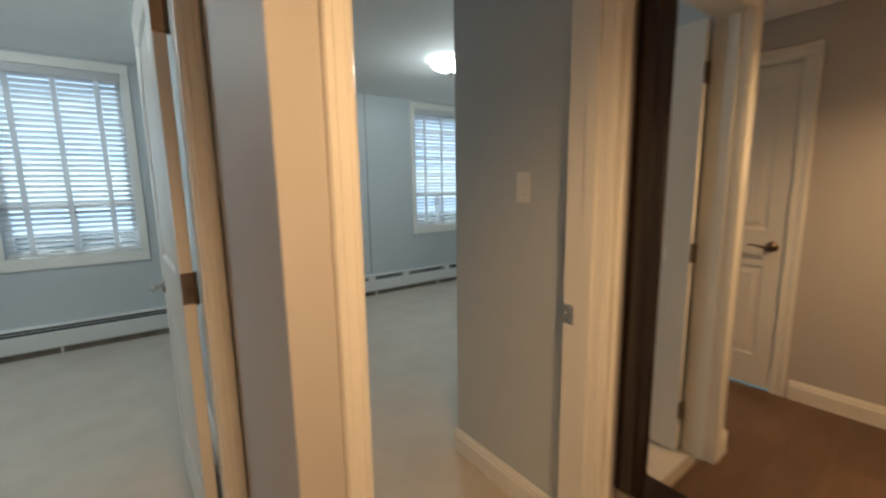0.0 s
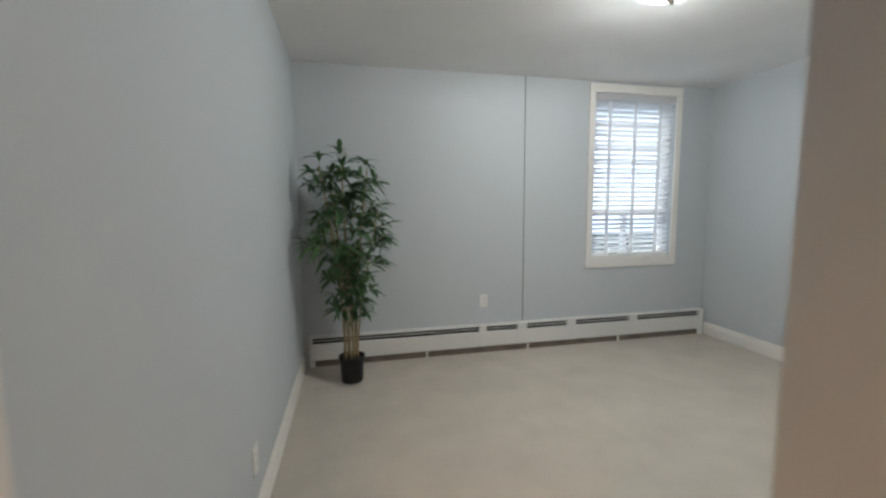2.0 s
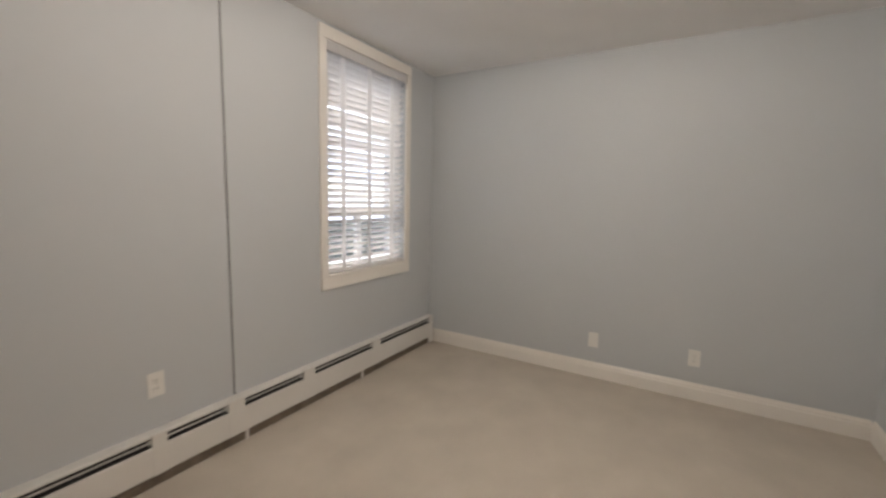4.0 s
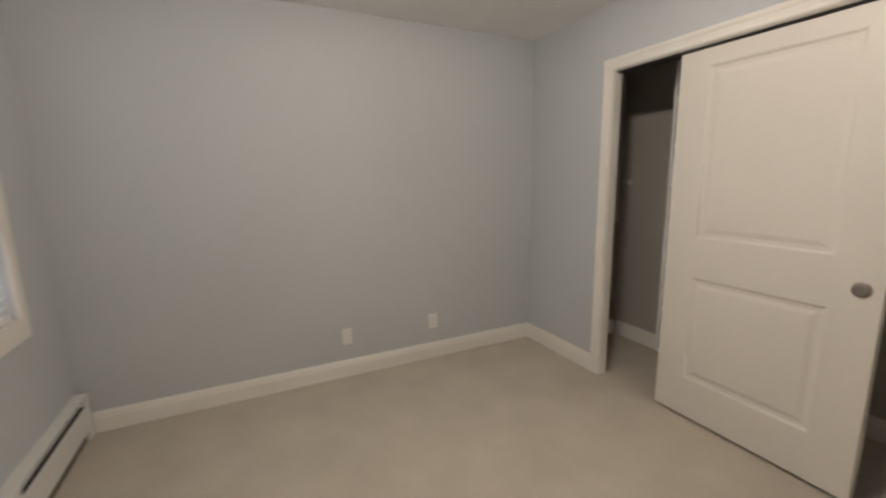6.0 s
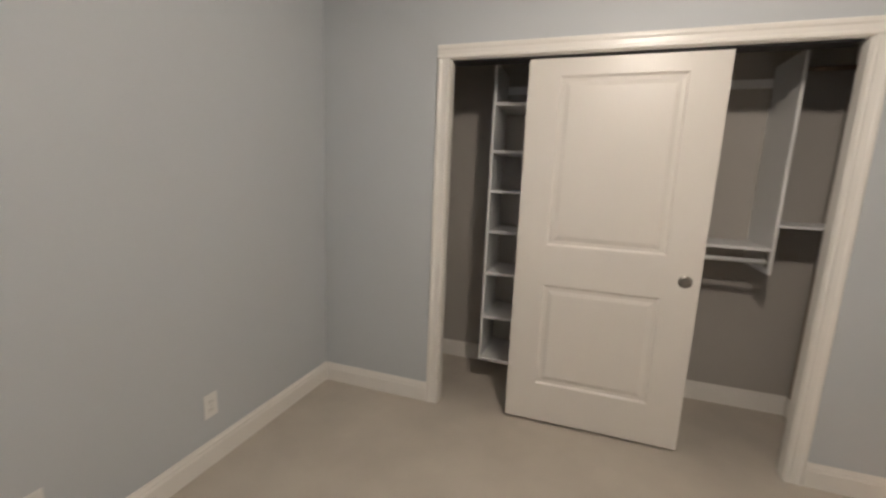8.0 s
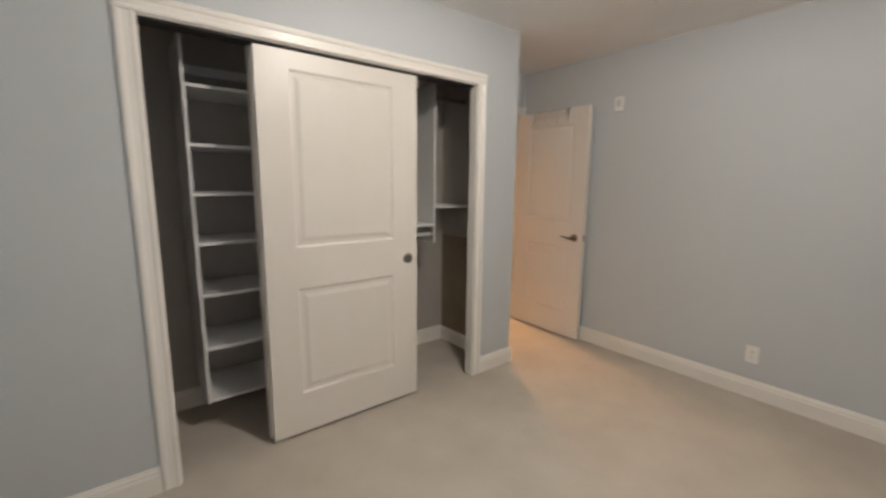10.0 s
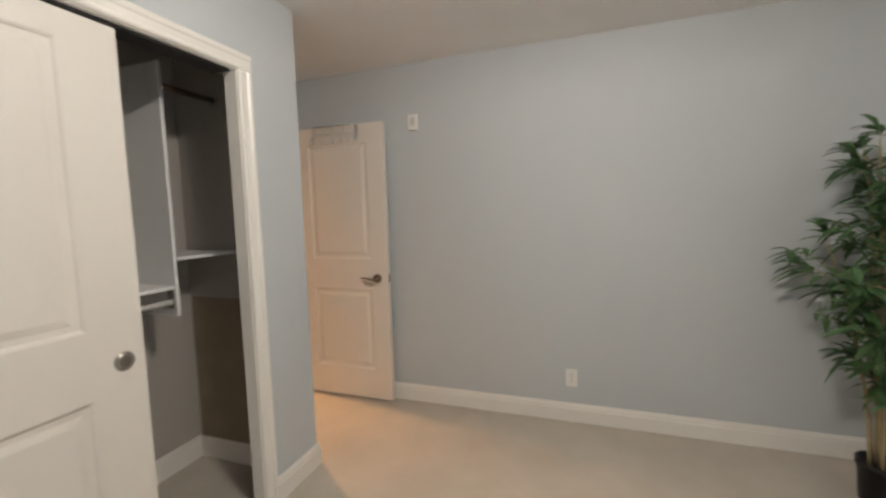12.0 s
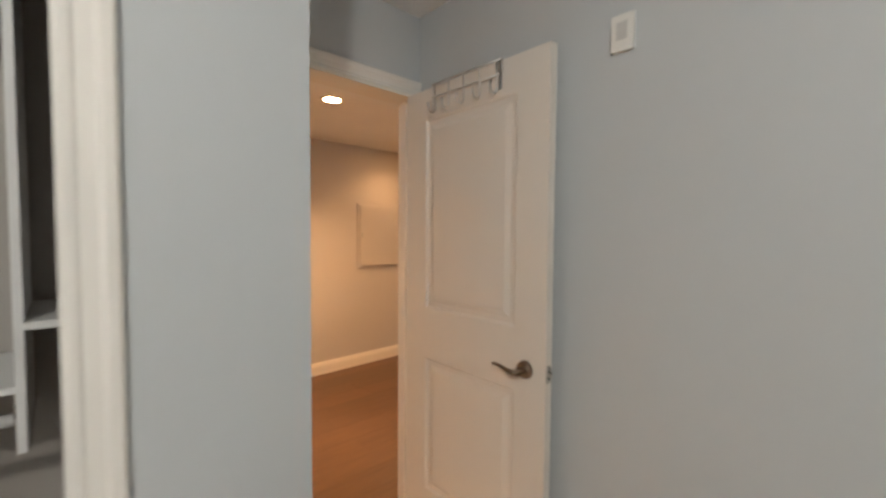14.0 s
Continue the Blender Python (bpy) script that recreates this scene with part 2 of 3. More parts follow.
def finish(bm, smooth):
    bmesh.ops.recalc_face_normals(bm, faces=bm.faces)
    for f in bm.faces:
        f.smooth = smooth


def part(name, bm, material, parent=None, label="", smooth=False):
    finish(bm, smooth)
    me = bpy.data.meshes.new(name)
    bm.to_mesh(me)
    bm.free()
    me.materials.append(material)
    ob = new(name, me)
    if parent is not None:
        ob.parent = parent
    if label:
        tagged(ob, label)
    return ob


def structure(name, bm, material, label, category):
    return tagged(part(name, bm, material), label, category, kind="structure")


def thing(name, label, category, at=(0, 0, 0), turn=0.0, group=""):
    ob = new(name)
    ob.empty_display_size = 0.05
    ob.matrix_basis = pose(*at, 0, 0, turn)
    return tagged(ob, label, category, group)


BASE = [(0, 0), (0.016, 0), (0.016, 0.085), (0.012, 0.094), (0.012, 0.104), (0.007, 0.112), (0.005, 0.122), (0, 0.122)]


def baseboard(name, label, *runs):
    bm = bmesh.new()
    for a, b, out in runs:
        sweep(bm, (*a, 0), (*b, 0), out, BASE)
    return structure(name, bm, TRIM, label, "baseboard")


CASE = [(0, 0), (0.010, 0), (0.016, 0.006), (0.016, 0.016), (0.012, 0.022), (0.013, 0.045), (0.019, 0.054), (0.019, 0.068), (0.014, 0.074), (0, 0.074)]


def casing(parent, x0, x1, top, face, outward, flip=False, width=1.0):
    """Door trim round an opening between x0 and x1 on the plane y = face; flip: x and y change places."""
    prof = [(o, u * width) for o, u in CASE]
    w = 0.074 * width
    put = (lambda p: (p[1], p[0], p[2])) if flip else (lambda p: p)
    out = put((0, outward, 0))
    for nm, a, b, up in (("side_casing", (x0, face, 0), (x0, face, top), (-1, 0, 0)), ("side_casing", (x1, face, 0), (x1, face, top), (1, 0, 0)),
                         ("head_casing", (x0 - w, face, top), (x1 + w, face, top), (0, 0, 1))):
        part(nm, sweep(bmesh.new(), put(a), put(b), out, prof, put(up)), TRIM, parent)


def panel_door(w, h, t, panels):
    """A moulded door leaf, x 0..w, y 0..-t, z 0..h; panels: (x0, x1, z0, z1), one above the other, pressed into both faces."""
    bm = bmesh.new()
    xs = sorted({0, w, *[p[0] for p in panels], *[p[1] for p in panels]})
    zs = sorted({0, h, *[p[2] for p in panels], *[p[3] for p in panels]})
    for y, s in ((0.0, -1), (-t, 1)):
        grid = {(x, z): bm.verts.new((x, y, z)) for x in xs for z in zs}
        for xa, xb in zip(xs, xs[1:]):
            for za, zb in zip(zs, zs[1:]):
                ring = [grid[xa, za], grid[xb, za], grid[xb, zb], grid[xa, zb]]
                if (xa, xb, za, zb) not in panels:
                    bm.faces.new(ring)
                    continue
                for inset, deep in ((0.006, 0.003), (0.012, 0.009), (0.030, 0.010), (0.052, 0.003), (0.056, 0.0025)):
                    y2 = y + s * deep
                    inner = [bm.verts.new(c) for c in ((xa + inset, y2, za + inset), (xb - inset, y2, za + inset), (xb - inset, y2, zb - inset), (xa + inset, y2, zb - inset))]
                    for i in range(4):
                        bm.faces.new((ring[i], ring[(i + 1) % 4], inner[(i + 1) % 4], inner[i]))
                    ring = inner
                bm.faces.new(ring)
    for edge in ([(x, 0) for x in xs], [(x, h) for x in xs], [(0, z) for z in zs], [(w, z) for z in zs]):
        for (xa, za), (xb, zb) in zip(edge, edge[1:]):
            bm.faces.new([bm.verts.new(c) for c in ((xa, 0, za), (xb, 0, zb), (xb, -t, zb), (xa, -t, za))])
    bmesh.ops.remove_doubles(bm, verts=bm.verts, dist=1e-5)
    return bm


def lever_handle(parent, x, y, z, out, toward, material=BRONZE):
    """Round rose and curved lever on a leaf's face at y; out: +1 or -1 in y; toward: the lever's way in x."""
    bm = rod(bmesh.new(), (x, y, z), (x, y + out * 0.012, z), 0.033, 0.029, 28)
    rod(bm, (x, y + out * 0.010, z), (x, y + out * 0.05, z), 0.011, 0.010, 16)
    h = part("door_handle", bm, material, parent, "bronze lever handle on a round rose", True)
    pts = [(x - toward * 0.006, y + out * 0.048, z), (x + toward * 0.020, y + out * 0.053, z - 0.003), (x + toward * 0.045, y + out * 0.054, z + 0.001),
           (x + toward * 0.070, y + out * 0.052, z + 0.007), (x + toward * 0.095, y + out * 0.049, z + 0.008), (x + toward * 0.113, y + out * 0.046, z + 0.005)]
    part("lever", tube(bmesh.new(), pts, [0.011, 0.0095, 0.0075, 0.006, 0.0055, 0.005], 10), material, h, smooth=True)
    return h


def hinge(parent, x, y, z, size=0.09, pin=0.004):
    """Hinge: knuckle and the leaf plate on the door's edge."""
    bm = boxes((x - 0.001, x + 0.0025, y - 0.034, y, z - size / 2, z + size / 2))
    for k in (-1, 1):
        for q in (-1, 1):
            rod(bm, (x - 0.003, y - 0.017 + k * 0.008, z + q * 0.028), (x - 0.0005, y - 0.017 + k * 0.008, z + q * 0.028), 0.004, sides=8)
    rod(bm, (x - 0.006, y + pin, z - size / 2), (x - 0.006, y + pin, z + size / 2), 0.006)
    for k in (-1, 1):
        rod(bm, (x - 0.006, y + pin, z + k * size / 2), (x - 0.006, y + pin, z + k * (size / 2 + 0.005)), 0.007, 0.003)
        rod(bm, (x - 0.006, y + pin, z + k * size * 0.16), (x - 0.006, y + pin, z + k * (size * 0.16 + 0.0015)), 0.0066)
    return part("hinge", bm, BRONZE, parent, "dark bronze butt hinge")


# ---- large structure ----
Z = (0, HIGH)
structure("wall_west", boxes((-0.11, 0, SOUTH_OUT, NORTH, *Z)), WALL, "grey-blue painted bedroom wall beside the entry door", "wall")
structure("wall_north", pierced(-2.7, EAST + 0.14, NORTH, NORTH + 0.22, 0, HIGH, [(-1.235, -0.358, 0.82, 2.34), (2.620, 3.487, 0.82, 2.34)]),
          WALL, "grey-blue painted outer wall with two windows", "wall")
structure("wall_east", boxes((EAST, EAST + 0.14, SOUTH_OUT, NORTH, *Z)), WALL, "plain grey-blue painted bedroom wall", "wall")
structure("wall_closet_front", pierced(ALCOVE, EAST, FRONT, CLOSET, 0, HIGH, [(1.271, 3.111, 0, 2.050)]), WALL, "grey-blue painted wall round the closet opening", "wall")
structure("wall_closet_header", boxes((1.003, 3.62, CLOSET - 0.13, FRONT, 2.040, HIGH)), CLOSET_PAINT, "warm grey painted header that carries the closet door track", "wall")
structure("wall_closet_side", boxes((ALCOVE, 1.0, SOUTH_IN, FRONT, *Z)), WALL, "grey-blue painted side wall of the entry nook", "wall")
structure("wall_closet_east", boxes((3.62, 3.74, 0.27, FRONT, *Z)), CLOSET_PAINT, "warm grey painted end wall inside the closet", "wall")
structure("wall_south", pierced(0, 1.0, SOUTH_OUT, SOUTH_IN, 0, HIGH, [(0.008, 0.820, 0, 2.07)]), WALL, "painted wall with the bedroom doorway", "wall")
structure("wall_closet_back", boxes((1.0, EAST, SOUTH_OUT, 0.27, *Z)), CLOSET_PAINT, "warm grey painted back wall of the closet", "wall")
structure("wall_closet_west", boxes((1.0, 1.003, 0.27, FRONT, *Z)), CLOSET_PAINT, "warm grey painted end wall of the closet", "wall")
structure("wall_hall_north", pierced(-0.116, MIRROR_WALL, SOUTH_OUT - 0.006, SOUTH_OUT, 0, HALL_HIGH, [(0.008, 0.820, 0, 2.07)]), HALL_WALL, "greige painted plaster of the hall beside the bedroom door", "wall")
structure("wall_hall_return", boxes((-0.116, -0.110, SOUTH_OUT, ROOM_DOOR, 0, HALL_HIGH)), HALL_WALL, "greige painted side of the recess before the other room", "wall")
structure("wall_hall_east", boxes((MIRROR_WALL, MIRROR_WALL + 0.12, HALL_END, SOUTH_OUT, 0, HIGH)), HALL_WALL, "greige painted hall wall behind the mirror", "wall")
structure("wall_hall_south", boxes((-4.2, MIRROR_WALL + 0.12, HALL_END - 0.12, HALL_END, 0, HIGH)), HALL_WALL, "greige painted wall at the end of the hall", "wall")
structure("wall_recess", pierced(-0.9, ROOM_DOOR, RECESS - 0.12, RECESS, 0, HIGH, [(0.20, 0.70, 0, 2.06)], flip=True), HALL_WALL, "greige painted hall wall with a narrow closed door", "wall")
structure("wall_corridor", boxes((-4.2, RECESS - 0.12, -0.9, -0.78, 0, HIGH)), HALL_WALL, "greige painted corridor wall", "wall")
structure("wall_hall_west", boxes((-4.32, -4.2, HALL_END - 0.12, -0.78, 0, HIGH)), HALL_WALL, "greige painted wall closing the corridor", "wall")
structure("wall_cupboard_back", boxes((RECESS - 0.6, RECESS - 0.55, -0.78, ROOM_DOOR, 0, HIGH)), HALL_WALL, "plain wall behind the closed cupboard door", "wall")
structure("wall_room_south", pierced(-2.7, -0.11, ROOM_DOOR, ROOM_DOOR + 0.12, 0, HIGH, [(-1.0, -0.160, 0, 2.07)]), WALL, "painted wall with the doorway of the other room", "wall")
structure("wall_room_west", boxes((-2.82, -2.7, ROOM_DOOR, NORTH + 0.22, *Z)), WALL, "plain painted wall of the other room", "wall")
structure("floor_carpet", boxes((-0.11, EAST, 0.23, NORTH, -0.08, 0)), CARPET, "beige low-pile wall-to-wall carpet", "carpet")
structure("floor_carpet_room", boxes((-2.7, -0.11, ROOM_DOOR + 0.06, NORTH, -0.08, 0)), CARPET, "beige low-pile carpet in the other room", "carpet")
structure("ceiling_bedroom", boxes((-0.11, EAST + 0.14, SOUTH_OUT, NORTH + 0.22, HIGH, HIGH + 0.12)), CEIL, "white painted bedroom ceiling", "ceiling")
structure("ceiling_room", boxes((-2.82, -0.11, ROOM_DOOR, NORTH + 0.22, HIGH, HIGH + 0.12)), CEIL, "white painted ceiling of the other room", "ceiling")
structure("ceiling_hall", boxes((-4.2, MIRROR_WALL, HALL_END, -0.9, HALL_HIGH, HIGH + 0.12), (RECESS, MIRROR_WALL, -0.9, SOUTH_OUT - 0.006, HALL_HIGH, HIGH + 0.12), (RECESS, -0.116, SOUTH_OUT - 0.006, ROOM_DOOR, HALL_HIGH, HIGH + 0.12)),
          CEIL, "white painted lowered hall ceiling", "ceiling")
E_, W_, N_, S_ = (-1, 0, 0), (1, 0, 0), (0, -1, 0), (0, 1, 0)  # ways out from each wall
baseboard("baseboard_west", "white moulded baseboard along the bedroom wall", ((0, SOUTH_IN + 0.02), (0, 4.03), W_))
baseboard("baseboard_east", "white moulded baseboard along the far wall", ((EAST, CLOSET + 0.016), (EAST, NORTH), E_))
baseboard("baseboard_closet_front", "short white moulded baseboards beside the closet", ((ALCOVE - 0.016, CLOSET), (1.213, CLOSET), S_), ((3.169, CLOSET), (EAST, CLOSET), S_))
baseboard("baseboard_entry", "white moulded baseboard in the entry nook", ((ALCOVE, SOUTH_IN + 0.02), (ALCOVE, CLOSET), E_))
baseboard("baseboard_closet", "white baseboard inside the closet", ((1.008, 0.27), (3.612, 0.27), S_), ((1.003, 0.286), (1.003, FRONT), W_), ((3.62, 0.286), (3.62, FRONT), E_))
baseboard("baseboard_hall", "white moulded baseboard round the hall", ((-4.2, HALL_END), (MIRROR_WALL - 0.016, HALL_END), S_), ((RECESS, -0.9), (RECESS, 0.12), W_), ((-0.116, SOUTH_OUT - 0.022), (-0.116, ROOM_DOOR - 0.02), E_),
          ((-0.132, SOUTH_OUT - 0.006), (-0.032, SOUTH_OUT - 0.006), N_), ((MIRROR_WALL, HALL_END + 0.016), (MIRROR_WALL, SOUTH_OUT - 0.03), E_))
baseboard("baseboard_room", "white baseboard in the other room", ((-0.11, ROOM_DOOR + 0.12), (-0.11, 4.03), E_))
structure("trim", boxes((0.06, 0.84, 0.205, 0.245, 0.0, 0.012), bevel=0.003), BOARD, "low brown threshold strip where carpet meets laminate", "threshold")
structure("wall_seam", boxes((1.931, 1.938, NORTH - 0.004, NORTH, 0.25, HIGH), bevel=0.001), SEAM, "thin vertical panel joint in the painted wall", "wall joint")


# ---- doors ----
def jamb(parent, x0, x1, top, y0, y1, flip=False):
    put = (lambda r: (r[2], r[3], r[0], r[1], r[4], r[5])) if flip else (lambda r: r)
    for nm, r in (("jamb", (x0 - 0.02, x0, y0, y1, 0, top)), ("jamb", (x1, x1 + 0.02, y0, y1, 0, top)), ("head_jamb", (x0 - 0.02, x1 + 0.02, y0, y1, top, top + 0.02))):
        part(nm, boxes(put(r), bevel=0.0015), TRIM, parent)


door_1 = tagged(new("door_1"), "white panelled bedroom door standing wide open", "door", kind="structure")
jamb(door_1, 0.028, 0.800, 2.05, SOUTH_OUT - 0.008, SOUTH_IN + 0.012)
for x, way, wide in ((0.022, -1, 0.73), (0.806, 1, 0.93)):
    part("side_casing", sweep(bmesh.new(), (x, SOUTH_OUT - 0.006, 0), (x, SOUTH_OUT - 0.006, 2.056), (0, -1, 0), [(o, u * wide) for o, u in CASE], (way, 0, 0)), TRIM, door_1)
part("head_casing", sweep(bmesh.new(), (-0.032, SOUTH_OUT - 0.006, 2.056), (0.875, SOUTH_OUT - 0.006, 2.056), (0, -1, 0), CASE), TRIM, door_1)
part("head_casing", sweep(bmesh.new(), (0.002, SOUTH_IN, 2.056), (ALCOVE - 0.002, SOUTH_IN, 2.056), (0, 1, 0), CASE), TRIM, door_1)
part("side_casing", boxes((0.821, ALCOVE - 0.001, SOUTH_IN, SOUTH_IN + 0.012, 0, 2.056)), TRIM, door_1)
for s in ((0.028, 0.040), (0.788, 0.800)):
    part("door_stop", boxes((*s, 0.195, 0.232, 0, 2.05)), TRIM, door_1)
part("strike_plate", boxes((0.7975, 0.8005, 0.262, 0.3005, 0.895, 0.96), bevel=0.001), NICKEL, door_1, "worn metal strike plate")
LEAF_PANELS = [(0.135, 0.640, 0.22, 0.83), (0.135, 0.640, 1.055, 1.90)]
leaf = part("door_leaf", panel_door(0.775, 2.03, 0.035, LEAF_PANELS), DOOR, door_1, "white two-panel door leaf")
leaf.matrix_basis = pose(0.049, 0.305, 0.015, 0, 0, 89.2)
lever_handle(leaf, 0.69, -0.035, 0.915, -1, -1)
lever_handle(leaf, 0.69, 0.0, 0.915, 1, -1)
part("latch_plate", boxes((0.774, 0.777, -0.030, -0.006, 0.885, 0.945), (0.776, 0.786, -0.023, -0.012, 0.907, 0.923)), NICKEL, leaf)
for hz in (0.21, 1.005, 1.81):
    hinge(leaf, 0.0, 0.0, hz)

rack = thing("over_door_hook_rack", "chrome wire hook rack hung over the white door", "hook rack")
bars = [(0.104, 2.046), (0.104, 1.992)]
for bx, bz in bars:
    part("bar", tube(bmesh.new(), [(bx, 0.50, bz), (bx, 0.87, bz)], 0.004, 10), CHROME, rack, smooth=True)
for y in (0.50, 0.87):
    part("strap", boxes((0.056, 0.0995, y - 0.008, y + 0.008, 2.0465, 2.0495), (0.0965, 0.0995, y - 0.008, y + 0.008, 1.94, 2.0465), (0.056, 0.0585, y - 0.008, y + 0.008, 2.02, 2.0465), bevel=0.0004), CHROME, rack)
for i in range(5):
    y = 0.515 + i * 0.085
    pts = [(0.104, y, 2.045), (0.102, y, 1.985), (0.102, y, 1.940), (0.112, y, 1.925), (0.132, y, 1.927), (0.139, y, 1.945), (0.141, y, 1.962)]
    part("hook", tube(bmesh.new(), pts, [0.004, 0.004, 0.004, 0.004, 0.0045, 0.005, 0.0065], 10), CHROME, rack, "bright wire hook", True)

door_2 = tagged(new("door_2"), "white panelled door of the other room, half open inward", "door", kind="structure")
jamb(door_2, -0.98, -0.180, 2.05, ROOM_DOOR - 0.005, ROOM_DOOR + 0.12)
part("side_casing", sweep(bmesh.new(), (-0.175, ROOM_DOOR, 0), (-0.175, ROOM_DOOR, 2.056), (0, -1, 0), [(o, u * 0.74) for o, u in CASE], (1, 0, 0)), TRIM, door_2)
part("head_casing", sweep(bmesh.new(), (RECESS + 0.002, ROOM_DOOR, 2.056), (-0.118, ROOM_DOOR, 2.056), (0, -1, 0), CASE), TRIM, door_2)
leaf2 = part("door_leaf", panel_door(0.765, 2.03, 0.035, [(0.13, 0.635, 0.22, 0.83), (0.13, 0.635, 1.055, 1.90)]), DOOR, door_2, "white two-panel door leaf")
leaf2.matrix_basis = pose(-0.226, 0.944, 0.015, 0, 0, 92.5)
lever_handle(leaf2, 0.69, -0.035, 0.915, -1, -1, NICKEL)
lever_handle(leaf2, 0.69, 0.0, 0.915, 1, -1, NICKEL)
for hz in (0.22, 1.03, 1.83):
    hinge(leaf2, 0.0, 0.0, hz, 0.10, -0.039)

door_3 = tagged(new("door_3"), "narrow white panelled cupboard door, closed, in the hall", "door", kind="structure")
jamb(door_3, 0.22, 0.68, 2.04, RECESS - 0.12, RECESS + 0.004, flip=True)
casing(door_3, 0.214, 0.686, 2.046, RECESS, 1, flip=True)
leaf3 = part("door_leaf", panel_door(0.452, 2.02, 0.035, [(0.09, 0.362, 0.20, 0.80), (0.09, 0.362, 1.03, 1.90)]), DOOR, door_3, "white two-panel door leaf")
leaf3.matrix_basis = pose(RECESS - 0.040, 0.224, 0.012, 0, 0, 90.0)
lever_handle(leaf3, 0.055, -0.035, 0.93, -1, 1)

closet_frame = tagged(new("door_4"), "white moulded frame of the wide closet opening", "closet frame", kind="structure")
jamb(closet_frame, 1.291, 3.091, 2.030, FRONT, CLOSET + 0.002)
casing(closet_frame, 1.287, 3.095, 2.034, CLOSET, 1, width=0.98)
part("track", boxes((1.305, 3.088, CLOSET - 0.11, FRONT - 0.002, 2.022, 2.040), (1.305, 3.088, FRONT - 0.002, CLOSET - 0.016, 2.022, 2.030)), DARK, closet_frame, "dark sliding door track")

SLIDE = [(0.165, 0.755, 0.225, 0.815), (0.165, 0.755, 1.035, 1.915)]
for nm, x, y, lab in (("sliding_door", 1.756, CLOSET - 0.022, "white two-panel sliding closet door"), ("sliding_door", 1.766, CLOSET - 0.066, "white two-panel sliding closet door behind the front one")):
    sd = thing(nm, lab, "sliding door", (x, y, 0.018), group="sliding closet doors")
    part("door_leaf", panel_door(0.912, 1.998, 0.035, SLIDE), DOOR, sd)
    if y > CLOSET - 0.05:
        bm = bmesh.new()
        for a, b, r in ((0.0, 0.004, 0.032), (0.004, 0.0055, 0.028)):
            rod(bm, (0.067, a, 0.912), (0.067, b, 0.912), r, r * 0.96, 32)
        pull = part("finger_pull", bm, SATIN, sd, "round satin bronze finger pull", True)
        part("cup", rod(bmesh.new(), (0.067, 0.0055, 0.912), (0.067, 0.0062, 0.912), 0.022, 0.020, 24), SATIN, pull)


# ---- closet fittings ----
unit = thing("closet_shelf_tower", "white melamine shelf tower hung on the closet wall", "shelf unit")
for x in (2.922, 2.345):
    part("side_panel", boxes((x - 0.016, x, 0.272, 0.66, 0.175, 2.10), bevel=0.001), SHELF, unit)
for z in (0.181, 0.478, 0.776, 1.054, 1.314, 1.562, 1.850):
    part("shelf", boxes((2.345, 2.906, 0.272, 0.657, z, z + 0.016), bevel=0.001), SHELF, unit)
part("mounting_rail", boxes((2.345, 2.906, 0.272, 0.286, 1.985, 2.035), bevel=0.001), SHELF, unit)
hang = thing("closet_hanging_shelf", "white closet shelf with a hanging rod below", "closet shelf")
part("side_panel", boxes((1.346, 1.362, 0.272, 0.632, 0.947, 2.10), bevel=0.001), SHELF, hang)
part("shelf", boxes((1.362, 2.329, 0.272, 0.628, 1.074, 1.090), bevel=0.001), SHELF, hang)
part("rod", tube(bmesh.new(), [(1.362, 0.60, 1.012), (2.329, 0.60, 1.012)], 0.013, 12), SHELF, hang, "white hanging rod", True)
part("bracket", boxes((1.362, 1.366, 0.58, 0.62, 0.985, 1.074), bevel=0.001), NICKEL, hang)
part("mounting_rail", boxes((1.362, 2.329, 0.272, 0.286, 1.985, 2.035), bevel=0.001), SHELF, hang)
small = thing("closet_end_shelf", "short white closet shelf beside the hanging panel", "closet shelf")
part("shelf", boxes((1.002, 1.346, 0.272, 0.632, 1.205, 1.221), bevel=0.001), SHELF, small)
upper = thing("closet_rod", "hanging rod high in the closet end, coloured dark as if backlit", "closet rod")
# bronze tone puts the rod's backlit shade into its colour
part("rod", tube(bmesh.new(), [(1.002, 0.55, 2.02), (1.346, 0.55, 2.02)], 0.014, 12), BRONZE, upper, smooth=True)
part("flange", rod(bmesh.new(), (1.001, 0.55, 2.02), (1.008, 0.55, 2.02), 0.026), NICKEL, upper)
flange = thing("coat_hook", "small white coat hook on the closet back wall", "hook")
part("base_plate", rod(bmesh.new(), (3.55, 0.270, 1.33), (3.55, 0.276, 1.33), 0.026, 0.024, 24), PLASTIC, flange)
part("hook", tube(bmesh.new(), [(3.55, 0.276, 1.335), (3.55, 0.300, 1.325), (3.55, 0.322, 1.328), (3.55, 0.332, 1.345)], [0.010, 0.009, 0.009, 0.011], 12), PLASTIC, flange, smooth=True)
# thin brown sheets over the lower part of both end walls
structure("trim_closet_board_west", boxes((1.003, 1.009, 0.290, FRONT - 0.001, 0.122, 0.955)), BOARD, "brown lower panel on the closet end wall", "wall panel")
structure("trim_closet_board_east", boxes((3.614, 3.62, 0.290, FRONT - 0.001, 0.122, 0.99)), BOARD, "brown lower panel on the closet end wall", "wall panel")


